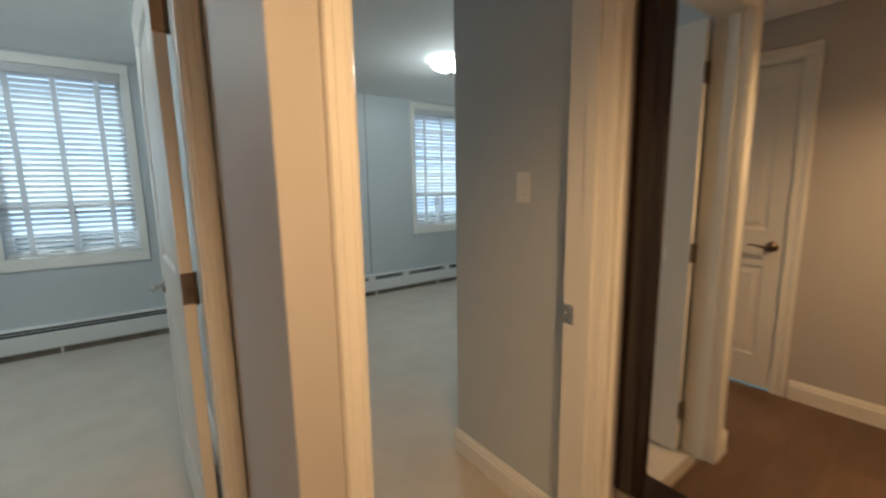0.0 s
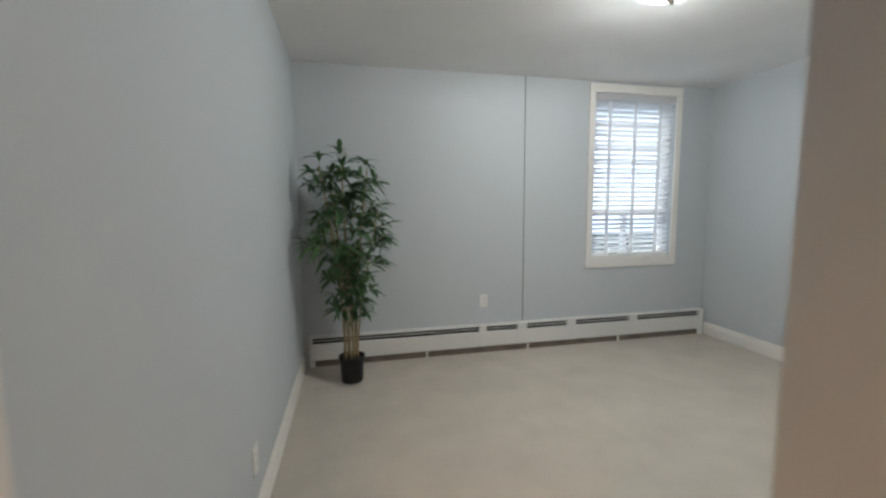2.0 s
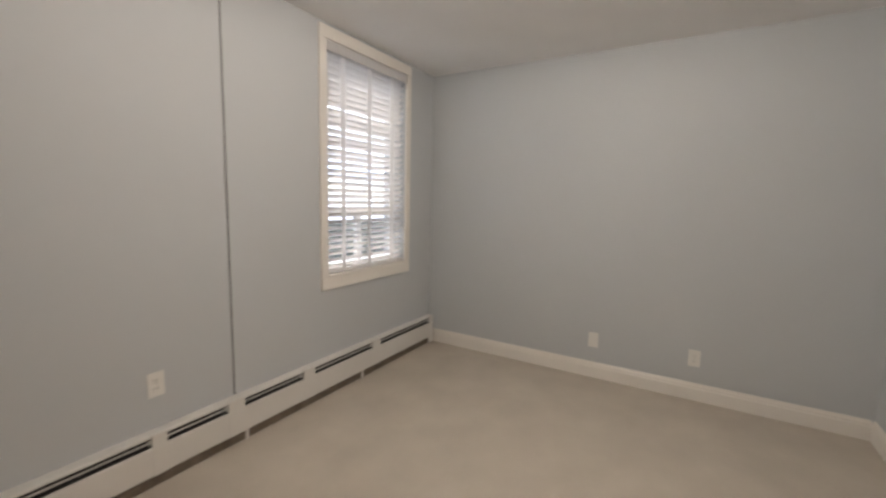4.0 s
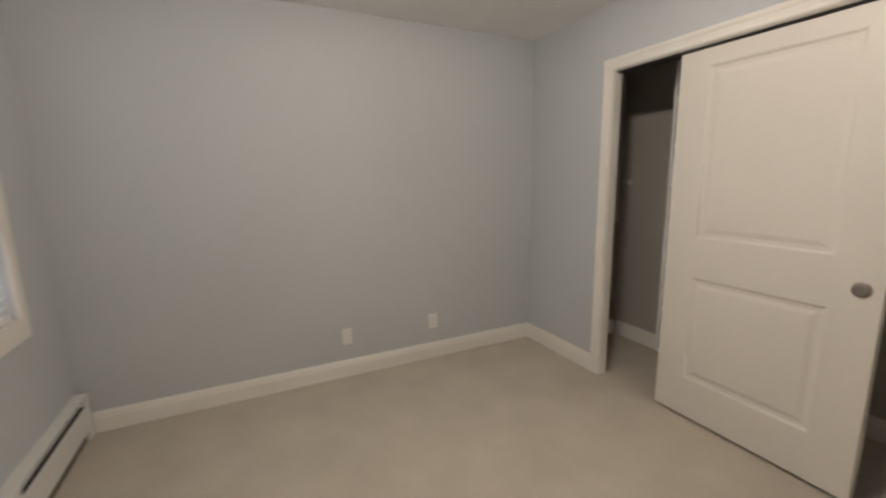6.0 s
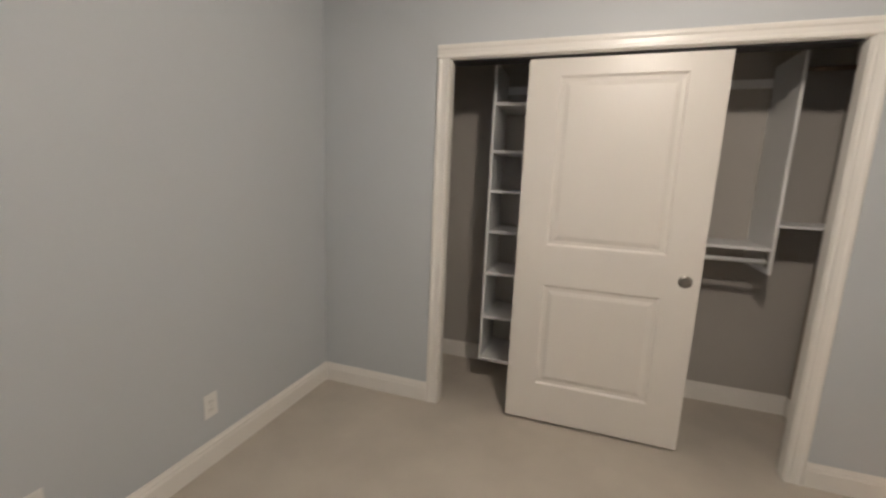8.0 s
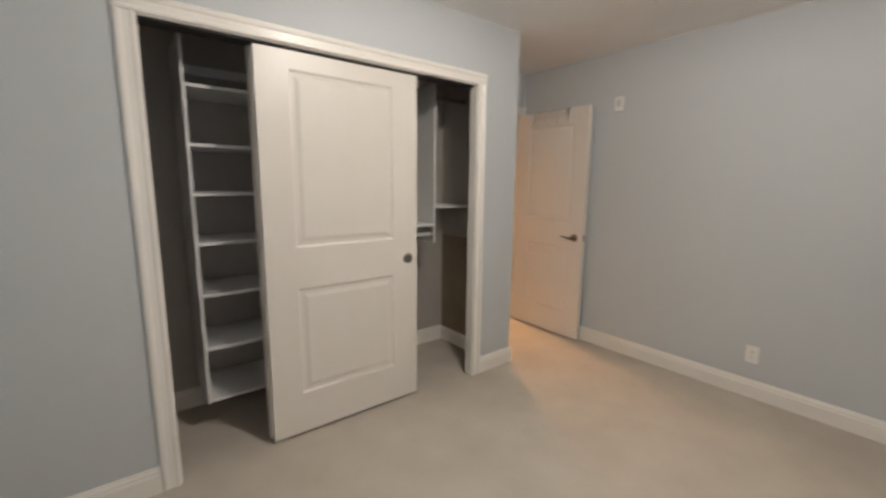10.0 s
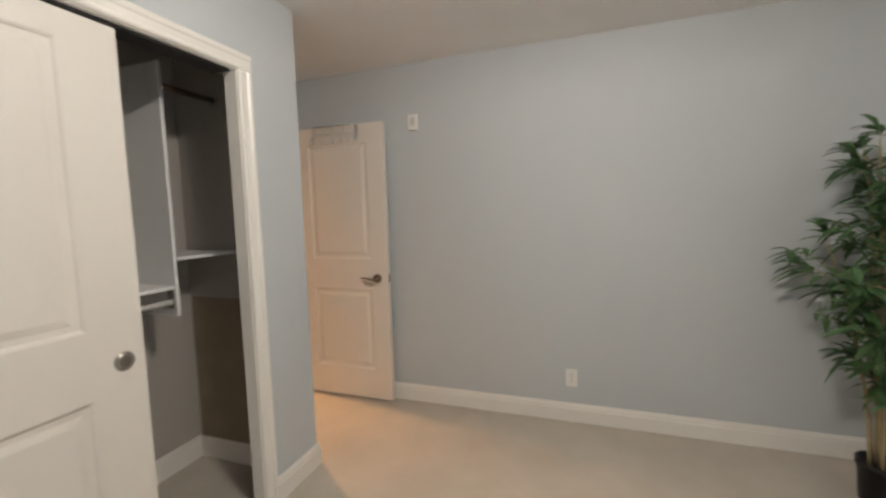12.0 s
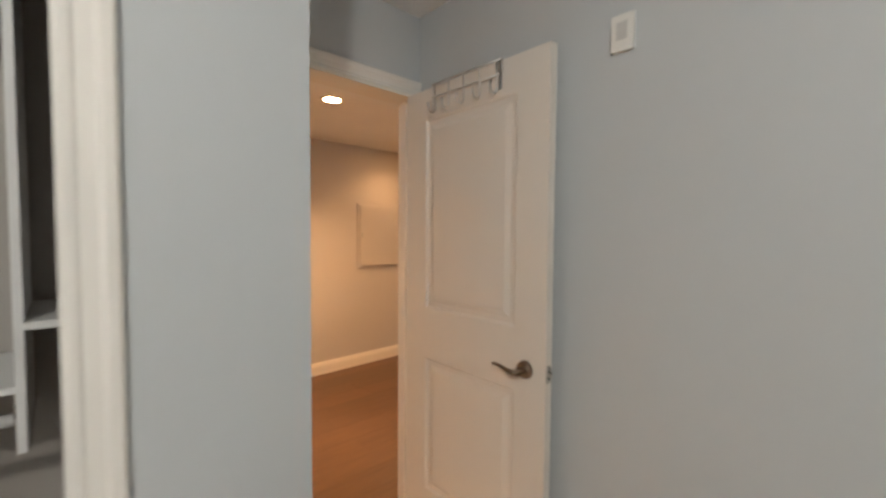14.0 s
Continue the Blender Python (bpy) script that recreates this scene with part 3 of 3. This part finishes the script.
# ---- windows and blinds ----
def window(name, x0, x1, lab):
    """Sliding window in the outer wall: frame, meeting rail, panes, casing and apron; x0..x1 is the opening."""
    w = tagged(new(name), lab, "window", kind="structure")
    z0, z1, zm = 0.82, 2.34, 1.24
    y0, y1 = NORTH + 0.10, NORTH + 0.16
    fr = part("window_frame", boxes((x0, x0 + 0.045, y0, y1, z0, z1), (x1 - 0.045, x1, y0, y1, z0, z1), (x0 + 0.045, x1 - 0.045, y0, y1, z0, z0 + 0.05), (x0 + 0.045, x1 - 0.045, y0, y1, z1 - 0.045, z1),
                                    (x0 + 0.045, x1 - 0.045, y0, y1, zm - 0.03, zm + 0.03), bevel=0.003), VINYL, w)
    part("mullion", boxes(((x0 + x1) / 2 - 0.022, (x0 + x1) / 2 + 0.022, y0 + 0.004, y1 - 0.004, z0 + 0.05, zm - 0.03), bevel=0.003), VINYL, w)
    for za, zb in ((z0 + 0.05, zm - 0.03), (zm + 0.03, z1 - 0.045)):
        p = part("pane", boxes((x0 + 0.045, x1 - 0.045, y0 + 0.028, y0 + 0.034, za, zb)), GLASS, w)
        p.visible_shadow = False
    part("window_latch", boxes(((x0 + x1) / 2 - 0.18, (x0 + x1) / 2 - 0.09, y0 - 0.012, y0, z0 + 0.018, z0 + 0.034), bevel=0.002), DARK, fr)
    part("window_sill", boxes((x0, x1, NORTH - 0.012, NORTH + 0.10, 0.806, 0.820), bevel=0.002), TRIM, w)
    part("apron", boxes((x0 - 0.06, x1 + 0.06, NORTH - 0.018, NORTH, 0.722, 0.806), bevel=0.003), TRIM, w)
    for a in ((x0 - 0.06, x0), (x1, x1 + 0.06)):
        part("side_casing", boxes((*a, NORTH - 0.018, NORTH, 0.806, 2.34), bevel=0.003), TRIM, w)
    part("head_casing", boxes((x0 - 0.06, x1 + 0.06, NORTH - 0.018, NORTH, 2.34, 2.418), bevel=0.003), TRIM, w)
    return w


def blind(x0, x1, lab):
    b = thing("window_blind", lab, "blind", group="window blinds")
    part("valance", boxes((x0 + 0.004, x1 - 0.004, NORTH - 0.014, NORTH + 0.004, 2.272, 2.338), bevel=0.003), SLAT, b)
    part("head_rail", boxes((x0 + 0.008, x1 - 0.008, NORTH + 0.008, NORTH + 0.058, 2.295, 2.338), bevel=0.002), SLAT, b)
    bm = bmesh.new()
    n, wide = 6, 0.05
    rows = []
    for i in range(n + 1):
        u = (i / n - 0.5) * wide
        h = 0.003 * (1 - (2 * i / n - 1) ** 2)
        rows.append([[bm.verts.new((x, u, h + k)) for x in (x0 + 0.010, x1 - 0.010)] for k in (0, 0.0026)])
    for a, c in zip(rows, rows[1:]):
        bm.faces.new((a[1][0], a[1][1], c[1][1], c[1][0]))
        bm.faces.new((a[0][1], a[0][0], c[0][0], c[0][1]))
        for e in (0, 1):
            bm.faces.new((a[0][e], a[1][e], c[1][e], c[0][e]))
    bm.faces.new((rows[0][0][0], rows[0][0][1], rows[0][1][1], rows[0][1][0]))
    bm.faces.new((rows[-1][0][1], rows[-1][0][0], rows[-1][1][0], rows[-1][1][1]))
    first = part("slat", bm, SLAT, b, smooth=False)
    z, rng = 2.262, random.Random(4)
    first.matrix_basis = pose(0, NORTH + 0.030, z, SLAT_TILT)
    while z > 0.875:
        z -= 0.0435
        s = first.copy()
        scene.collection.objects.link(s)
        s.matrix_basis = pose(0, NORTH + 0.030, z, SLAT_TILT + rng.uniform(-0.6, 0.6), rng.uniform(-0.08, 0.08))
    part("bottom_rail", boxes((x0 + 0.010, x1 - 0.010, NORTH + 0.006, NORTH + 0.054, 0.826, 0.846), bevel=0.003), SLAT, b)
    w = x1 - x0
    for f in (0.19, 0.50, 0.81):
        bm = bmesh.new()
        bm.faces.new([bm.verts.new((x0 + f * w + dx, NORTH + 0.006, z)) for dx, z in ((-0.019, 0.84), (0.019, 0.84), (0.019, 2.30), (-0.019, 2.30))])
        part("ladder_tape", bm, TAPE, b)
    return b


SLAT_TILT = -37.0
window("window_1", 2.620, 3.487, "white vinyl window behind a slatted blind in the bedroom")
window("window_2", -1.235, -0.358, "white vinyl window behind a slatted blind in the other room")
blind(2.620, 3.487, "white slatted blind lowered over the bedroom window")
blind(-1.235, -0.358, "white slatted blind lowered over the window of the other room")
bd = part("backdrop", boxes((-60, 70, 55, 55.2, -12, 40)), OUTSIDE)
tagged(bd, "hazy bright daylight distance of sky and trees", "backdrop", kind="structure")
GRASS = mat("ground outside", (0.16, 0.17, 0.12), 0.95, vary=0.2, scale=0.5)
structure("ground", boxes((-600, 600, -600, 600, -3.2, -3.0)), GRASS, "ground outside a storey below the windows", "ground")


# ---- baseboard heaters ----
def heater(x0, x1, slots, lab):
    h = thing("baseboard_heater", lab, "heater", (0, 0, 0), group="baseboard heaters")
    bm = bmesh.new()
    prof = [(0.0, 0.055), (0.056, 0.055), (0.062, 0.062), (0.062, 0.190), (0.058, 0.196), (0.020, 0.198), (0.020, 0.236), (0.056, 0.240), (0.058, 0.246), (0.054, 0.252), (0.0, 0.254)]
    sweep(bm, (x0, NORTH - 0.001, 0), (x1, NORTH - 0.001, 0), (0, -1, 0), prof)
    part("cover", bm, HEATER, h)
    for a, b in slots:
        # near-black liner: shade inside the slot put into the colour
        bm = boxes((a, b, NORTH - 0.0575, NORTH - 0.021, 0.1975, 0.2000), (a, b, NORTH - 0.0240, NORTH - 0.0205, 0.2000, 0.2350), (a, b, NORTH - 0.0555, NORTH - 0.021, 0.2350, 0.2405))
        sl = part("slot", bm, DARK, h)
        part("louver", sweep(bmesh.new(), (a, NORTH, 0), (b, NORTH, 0), (0, -1, 0), [(0.044, 0.216), (0.050, 0.2145), (0.051, 0.2195), (0.045, 0.221)]), HEATER, sl)
    for (a, b), (c, d) in zip(slots, slots[1:]):
        part("joint_cover", boxes((b, c, NORTH - 0.0645, NORTH - 0.002, 0.057, 0.2555), bevel=0.002), HEATER, h)
    for a, b in ((x0, slots[0][0]), (slots[-1][1], x1)):
        part("end_cap", boxes((a - 0.002, b, NORTH - 0.0645, NORTH - 0.002, 0.0, 0.2555), bevel=0.002), HEATER, h)
    # the plate's brown stands in for the shadow below the cover
    part("toe_shadow_plate", boxes((x0 + 0.004, x1 - 0.004, NORTH - 0.046, NORTH - 0.001, 0.0, 0.055)), TOE, h, "plate coloured as the shade under the cover")
    n = int((x1 - x0) / 0.8)
    for i in range(n + 1):
        x = x0 + 0.03 + (x1 - x0 - 0.06) * i / n
        part("foot", boxes((x - 0.007, x + 0.007, NORTH - 0.058, NORTH - 0.046, 0.0, 0.056)), HEATER, h)
    return h


heater(0.05, 3.885, [(0.07, 1.50), (1.565, 1.862), (1.956, 2.358), (2.449, 3.022), (3.11, 3.83)], "long white enamel baseboard heater under the bedroom window")
heater(-2.6, -0.16, [(-2.55, -1.45), (-1.38, -0.20)], "white enamel baseboard heater under the window of the other room")


# ---- lamps ----
def bowl_light(x, y, lab):
    o = thing("ceiling_light", lab, "ceiling light", (x, y, 0), group="bowl ceiling lights")
    part("canopy", lathe(bmesh.new(), [(0.0, HIGH), (0.062, HIGH - 0.001), (0.062, HIGH - 0.012), (0.03, HIGH - 0.018), (0.02, HIGH - 0.0175), (0.0, HIGH - 0.0175)], (0, 0, 0)), NICKEL, o, smooth=True)
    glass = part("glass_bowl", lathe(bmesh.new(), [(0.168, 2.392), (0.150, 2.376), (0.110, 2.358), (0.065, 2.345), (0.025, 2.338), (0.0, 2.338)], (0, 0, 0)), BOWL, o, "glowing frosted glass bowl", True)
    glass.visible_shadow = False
    part("rim", lathe(bmesh.new(), [(0.128, 2.420), (0.150, 2.414), (0.168, 2.406), (0.172, 2.398), (0.168, 2.392)], (0, 0, 0)), BOWL_RIM, o, "frosted glass rim", True)
    part("cover_plate", lathe(bmesh.new(), [(0.0, 2.423), (0.120, 2.423), (0.130, 2.421), (0.120, 2.418), (0.0, 2.418)], (0, 0, 0)), PLASTIC, o)
    part("finial", lathe(bmesh.new(), [(0.0, 2.342), (0.031, 2.340), (0.034, 2.334), (0.022, 2.323), (0.012, 2.313), (0.0, 2.300)], (0, 0, 0), 20), NICKEL, o, "small metal finial", True)


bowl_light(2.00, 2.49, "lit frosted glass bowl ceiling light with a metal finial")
# out of view, added so that the other room is bright enough
bowl_light(-1.45, 2.49, "unseen bowl ceiling light added to brighten the other room")


def can(x, y, glowing):
    c = thing("recessed_light", "lit warm recessed ceiling spotlight with white ring", "recessed light", (x, y, HALL_HIGH), group="recessed hall lights")
    part("trim_ring", lathe(bmesh.new(), [(0.056, -0.004), (0.060, -0.006), (0.078, -0.004), (0.080, 0.0)], (0, 0, 0), 32), PLASTIC, c, smooth=True)
    part("lamp", lathe(bmesh.new(), [(0.056, -0.0035), (0.0, -0.0035)], (0, 0, 0), 32), glowing, c, "glowing warm lamp")


# the last one is out of view, added to lighten the corridor
for at in ((-0.07, -0.71, CAN), (-1.30, -1.45, CAN_DIM), (-2.6, -1.4, CAN_DIM)):
    can(*at)

# ---- mirror in the hall ----
MY, MH, MZ0, MZ1, MW = -0.235, 0.388, 0.33, 2.12, 0.102
mirror = thing("wall_mirror", "tall wall mirror in a broad dark espresso wooden frame", "mirror", (MIRROR_WALL - 0.0045, MY, 0), 0.5)
FRAME = [(0, 0), (0.026, 0), (0.031, 0.006), (0.031, 0.060), (0.027, 0.070), (0.024, 0.092), (0.020, 0.102), (0, 0.102)]
for y, way in ((MH, -1), (-MH, 1)):
    part("side_rail", sweep(bmesh.new(), (0, y, MZ0), (0, y, MZ1), (-1, 0, 0), FRAME, (0, way, 0)), ESPRESSO, mirror)
for nm, z, way in (("top_rail", MZ1, -1), ("bottom_rail", MZ0, 1)):
    part(nm, sweep(bmesh.new(), (0, -MH + MW, z), (0, MH - MW, z), (-1, 0, 0), FRAME, (0, 0, way)), ESPRESSO, mirror)
part("glass", boxes((-0.018, -0.012, -MH + MW - 0.008, MH - MW + 0.008, MZ0 + MW - 0.008, MZ1 - MW + 0.008)), MIRROR, mirror, "clear mirror glass")

# ---- electrical panel ----
ep = thing("electrical_panel", "flush greige electrical panel door on the hall wall", "electrical panel")
part("frame", boxes((-1.62, -0.98, HALL_END, HALL_END + 0.014, 1.030, 1.70), bevel=0.003), HALL_WALL, ep)
part("cover", boxes((-1.595, -1.005, HALL_END + 0.014, HALL_END + 0.026, 1.048, 1.682), bevel=0.003), HALL_WALL, ep)
part("latch", boxes((-1.04, -1.02, HALL_END + 0.026, HALL_END + 0.030, 1.35, 1.40), bevel=0.001), GREY_PLASTIC, ep)


# ---- wall plates ----
def wall_plate(name, lab, cat, at, turn, kind_of, group=""):
    """A plate on a wall: local x along the wall, y out of it."""
    p = thing(name, lab, cat, at, turn, group)
    pl = part("plate", boxes((-0.036, 0.036, 0, 0.006, -0.058, 0.058), bevel=0.0025), PLASTIC, p)
    if kind_of == "duplex":
        for z in (-0.02, 0.02):
            s = part("socket", boxes((-0.016, 0.016, 0.004, 0.0085, z - 0.014, z + 0.014), bevel=0.002), PLASTIC, p)
            for x in (-0.006, 0.006):
                part("slot", boxes((x - 0.001, x + 0.001, 0.008, 0.009, z - 0.004, z + 0.006)), DARK, s)
        part("screw", rod(bmesh.new(), (0, 0.005, 0), (0, 0.0072, 0), 0.003), NICKEL, pl)
    elif kind_of == "switch":
        part("rocker", boxes((-0.017, 0.017, 0.004, 0.010, -0.033, 0.033), bevel=0.002), PLASTIC, p)
        part("rocker_gap", boxes((-0.0165, 0.0165, 0.0098, 0.0104, -0.028, -0.0265)), GREY_PLASTIC, p)
    else:
        for z in (-0.042, 0.042):
            part("screw", rod(bmesh.new(), (0, 0.005, z), (0, 0.0072, z), 0.003), PLASTIC, pl)
    return p


wall_plate("wall_outlet", "white duplex outlet low on the heater wall", "outlet", (1.556, NORTH, 0.464), 180, "duplex", "wall outlets")
wall_plate("blank_wall_plate", "blank white cover plate low on the grey wall", "wall plate", (EAST, 2.587, 0.297), 90, "blank")
wall_plate("wall_outlet", "white duplex outlet low on the plain grey wall", "outlet", (EAST, 1.919, 0.297), 90, "duplex", "wall outlets")
wall_plate("wall_outlet", "white duplex outlet low on the entry-side wall", "outlet", (0, 2.340, 0.293), -90, "duplex", "wall outlets")
wall_plate("light_switch", "white rocker light switch in the entry nook", "light switch", (ALCOVE, 0.570, 1.340), 90, "switch")
sensor = thing("wall_sensor", "white wall sensor box above the open door", "sensor", (0, 1.276, 2.03), -90)
part("body", boxes((-0.035, 0.035, 0, 0.018, -0.056, 0.056), bevel=0.004), PLASTIC, sensor)
part("grille", boxes((-0.017, 0.017, 0.017, 0.019, -0.022, 0.032), bevel=0.001), LIGHT_GREY, sensor, "small grey window")


# ---- artificial bamboo ----
def bamboo():
    rng = random.Random(11)
    p = thing("potted_bamboo", "artificial bamboo plant with green leaves in a black pot", "plant", (0.385, 3.72, 0))
    pot = lathe(bmesh.new(), [(0.0, 0.004), (0.076, 0.0), (0.080, 0.006), (0.090, 0.165), (0.097, 0.167), (0.099, 0.195), (0.095, 0.197), (0.090, 0.192), (0.087, 0.16), (0.0, 0.158)], (0, 0, 0), 36)
    part("pot", pot, POT, p, "black ribbed plastic nursery pot", True)
    part("soil", lathe(bmesh.new(), [(0.0, 0.176), (0.05, 0.174), (0.088, 0.168)], (0, 0, 0), 24), SOIL, p)
    stems = []
    canes = ((-0.045, -0.01, -0.13, -0.03, 1.60), (-0.02, 0.035, -0.09, 0.10, 1.46), (0.012, -0.02, -0.05, -0.05, 1.63),
             (0.035, 0.02, 0.11, 0.03, 1.58), (0.05, -0.03, 0.16, -0.06, 1.27), (0.0, -0.05, -0.10, -0.15, 1.18))
    for i, (x, y, lx, ly, h) in enumerate(canes):
        pts, rs = [], []
        for k in range(15):
            f = k / 14
            pts.append((x + lx * f ** 1.6 + 0.006 * math.sin(5 * f + i), y + ly * f ** 1.6, 0.165 + (h - 0.165) * f))
            rs.append((0.012 if i < 4 else 0.008) * (1 - 0.55 * f) * (1.12 if k % 3 == 0 else 1.0))
        part("cane", tube(bmesh.new(), pts, rs, 9), CANE, p, smooth=True)
        stems.append(pts)
    bm = bmesh.new()
    twigs = bmesh.new()

    def leaf_at(base, way, size):
        way = way.normalized()
        side = way.cross(Vector((rng.uniform(-.3, .3), rng.uniform(-.3, .3), 1))).normalized()
        up = side.cross(way)
        rows = []
        for f, wd in ((0, 0.03), (0.15, 0.6), (0.38, 1.0), (0.7, 0.66), (1.0, 0.02)):
            c = base + way * size * f - Vector((0, 0, 1)) * size * 0.42 * f * f
            w = size * 0.125 * wd
            rows.append((bm.verts.new(c - side * w + up * w * 0.35), bm.verts.new(c), bm.verts.new(c + side * w + up * w * 0.35)))
        for a, b in zip(rows, rows[1:]):
            bm.faces.new((a[0], a[1], b[1], b[0]))
            bm.faces.new((a[1], a[2], b[2], b[1]))

    def spray(base, way, length, n):
        tip = base + way * length
        mid = base + way * length * 0.5 + Vector((0, 0, 0.02))
        tube(twigs, [base, mid, tip], [0.0028, 0.002, 0.0012], 5)
        for k in range(n):
            f = 0.5 + 0.5 * k / (n - 1)
            c = base.lerp(tip, f)
            d = way * 0.7 + Vector((rng.gauss(0, 0.8), rng.gauss(0, 0.8), rng.gauss(0.12, 0.4)))
            leaf_at(c, d, rng.uniform(0.09, 0.165))

    for pts in stems:
        top = pts[-1][2]
        z = 0.46 + rng.uniform(0, 0.16)
        while z < top + 0.02:
            k = min(13, max(0, (z - 0.165) / (top - 0.165) * 14))
            a, b = Vector(pts[int(k)]), Vector(pts[int(k) + 1])
            base = a.lerp(b, k - int(k))
            full = 0.7 if z < 0.72 else 0.75 if z < 0.86 else 1.0
            ang = rng.uniform(0, math.tau)
            way = Vector((math.cos(ang), math.sin(ang), rng.uniform(0.1, 0.9))).normalized()
            reach = (0.115 + 0.135 * math.sin(math.pi * min(1, max(0.05, (z - 0.45) / 1.3)))) * rng.uniform(0.55, 1.15) * full
            reach *= 0.72 if z > 1.32 else 1.0
            tip = base + way * reach
            if tip.x + 0.385 < 0.07:
                way.x = abs(way.x) * 0.3
            spray(base, way, reach, rng.randint(9, 13) if z > 0.72 else rng.randint(5, 8))
            z += rng.uniform(0.034, 0.068) + (0.05 if rng.random() < 0.14 else 0.0)
        spray(Vector(pts[-1]), Vector((rng.uniform(-.5, .5), rng.uniform(-.5, .5), 1)).normalized(), 0.08, 10)
    spray(Vector((0.12, -0.05, 1.10)), Vector((0.85, -0.2, 0.45)).normalized(), 0.19, 11)
    spray(Vector((0.10, -0.04, 0.86)), Vector((0.9, -0.1, 0.35)).normalized(), 0.13, 9)
    for v in bm.verts:
        if v.co.x < -0.372:
            v.co.x = -0.372 + 0.05 * (v.co.x + 0.372)
    tagged(part("branchwork", twigs, CANE, p), kind="stuff")
    tagged(part("foliage", bm, LEAF, p, "narrow green artificial leaves"), kind="stuff")


bamboo()

# ---- laminate planks of the hall floor ----
hall_floor = structure("floor_hall", boxes((-4.2, MIRROR_WALL, HALL_END, -0.9, -0.08, -0.009), (RECESS, MIRROR_WALL, -0.9, SOUTH_OUT, -0.08, -0.009), (RECESS, -0.116, SOUTH_OUT, ROOM_DOOR + 0.06, -0.08, -0.009), (-0.116, MIRROR_WALL, SOUTH_OUT, 0.23, -0.08, -0.009)),
                       LAMINATE, "brown laminate plank hall floor", "floor")


def plank_mesh(length, wide):
    bm = boxes((0, length, 0, wide, -0.009, 0.0), bevel=0.0007)
    finish(bm, False)
    me = bpy.data.meshes.new("plank")
    bm.to_mesh(me)
    bm.free()
    me.materials.append(LAMINATE)
    return me


meshes = {}
rng = random.Random(2)
row = 0
y = HALL_END
while y < ROOM_DOOR + 0.05:
    wide = min(0.19, ROOM_DOOR + 0.06 - y)
    if y < -0.91:
        lo, hi = -4.2, MIRROR_WALL
    elif y < SOUTH_OUT + 0.03 - 0.1:
        lo, hi = RECESS, MIRROR_WALL
    else:
        lo, hi = RECESS, -0.12
    x = lo - rng.uniform(0, 1.0)
    while x < hi:
        a, b = max(x, lo), min(x + 1.2, hi)
        if b - a > 0.01:
            key = (round(b - a, 3), round(wide, 3))
            if key not in meshes:
                meshes[key] = plank_mesh(b - a - 0.0006, wide - 0.0006)
            o = new("plank", meshes[key])
            o.parent = hall_floor
            o.location = (a, y, 0)
        x += 1.2
    y += 0.19
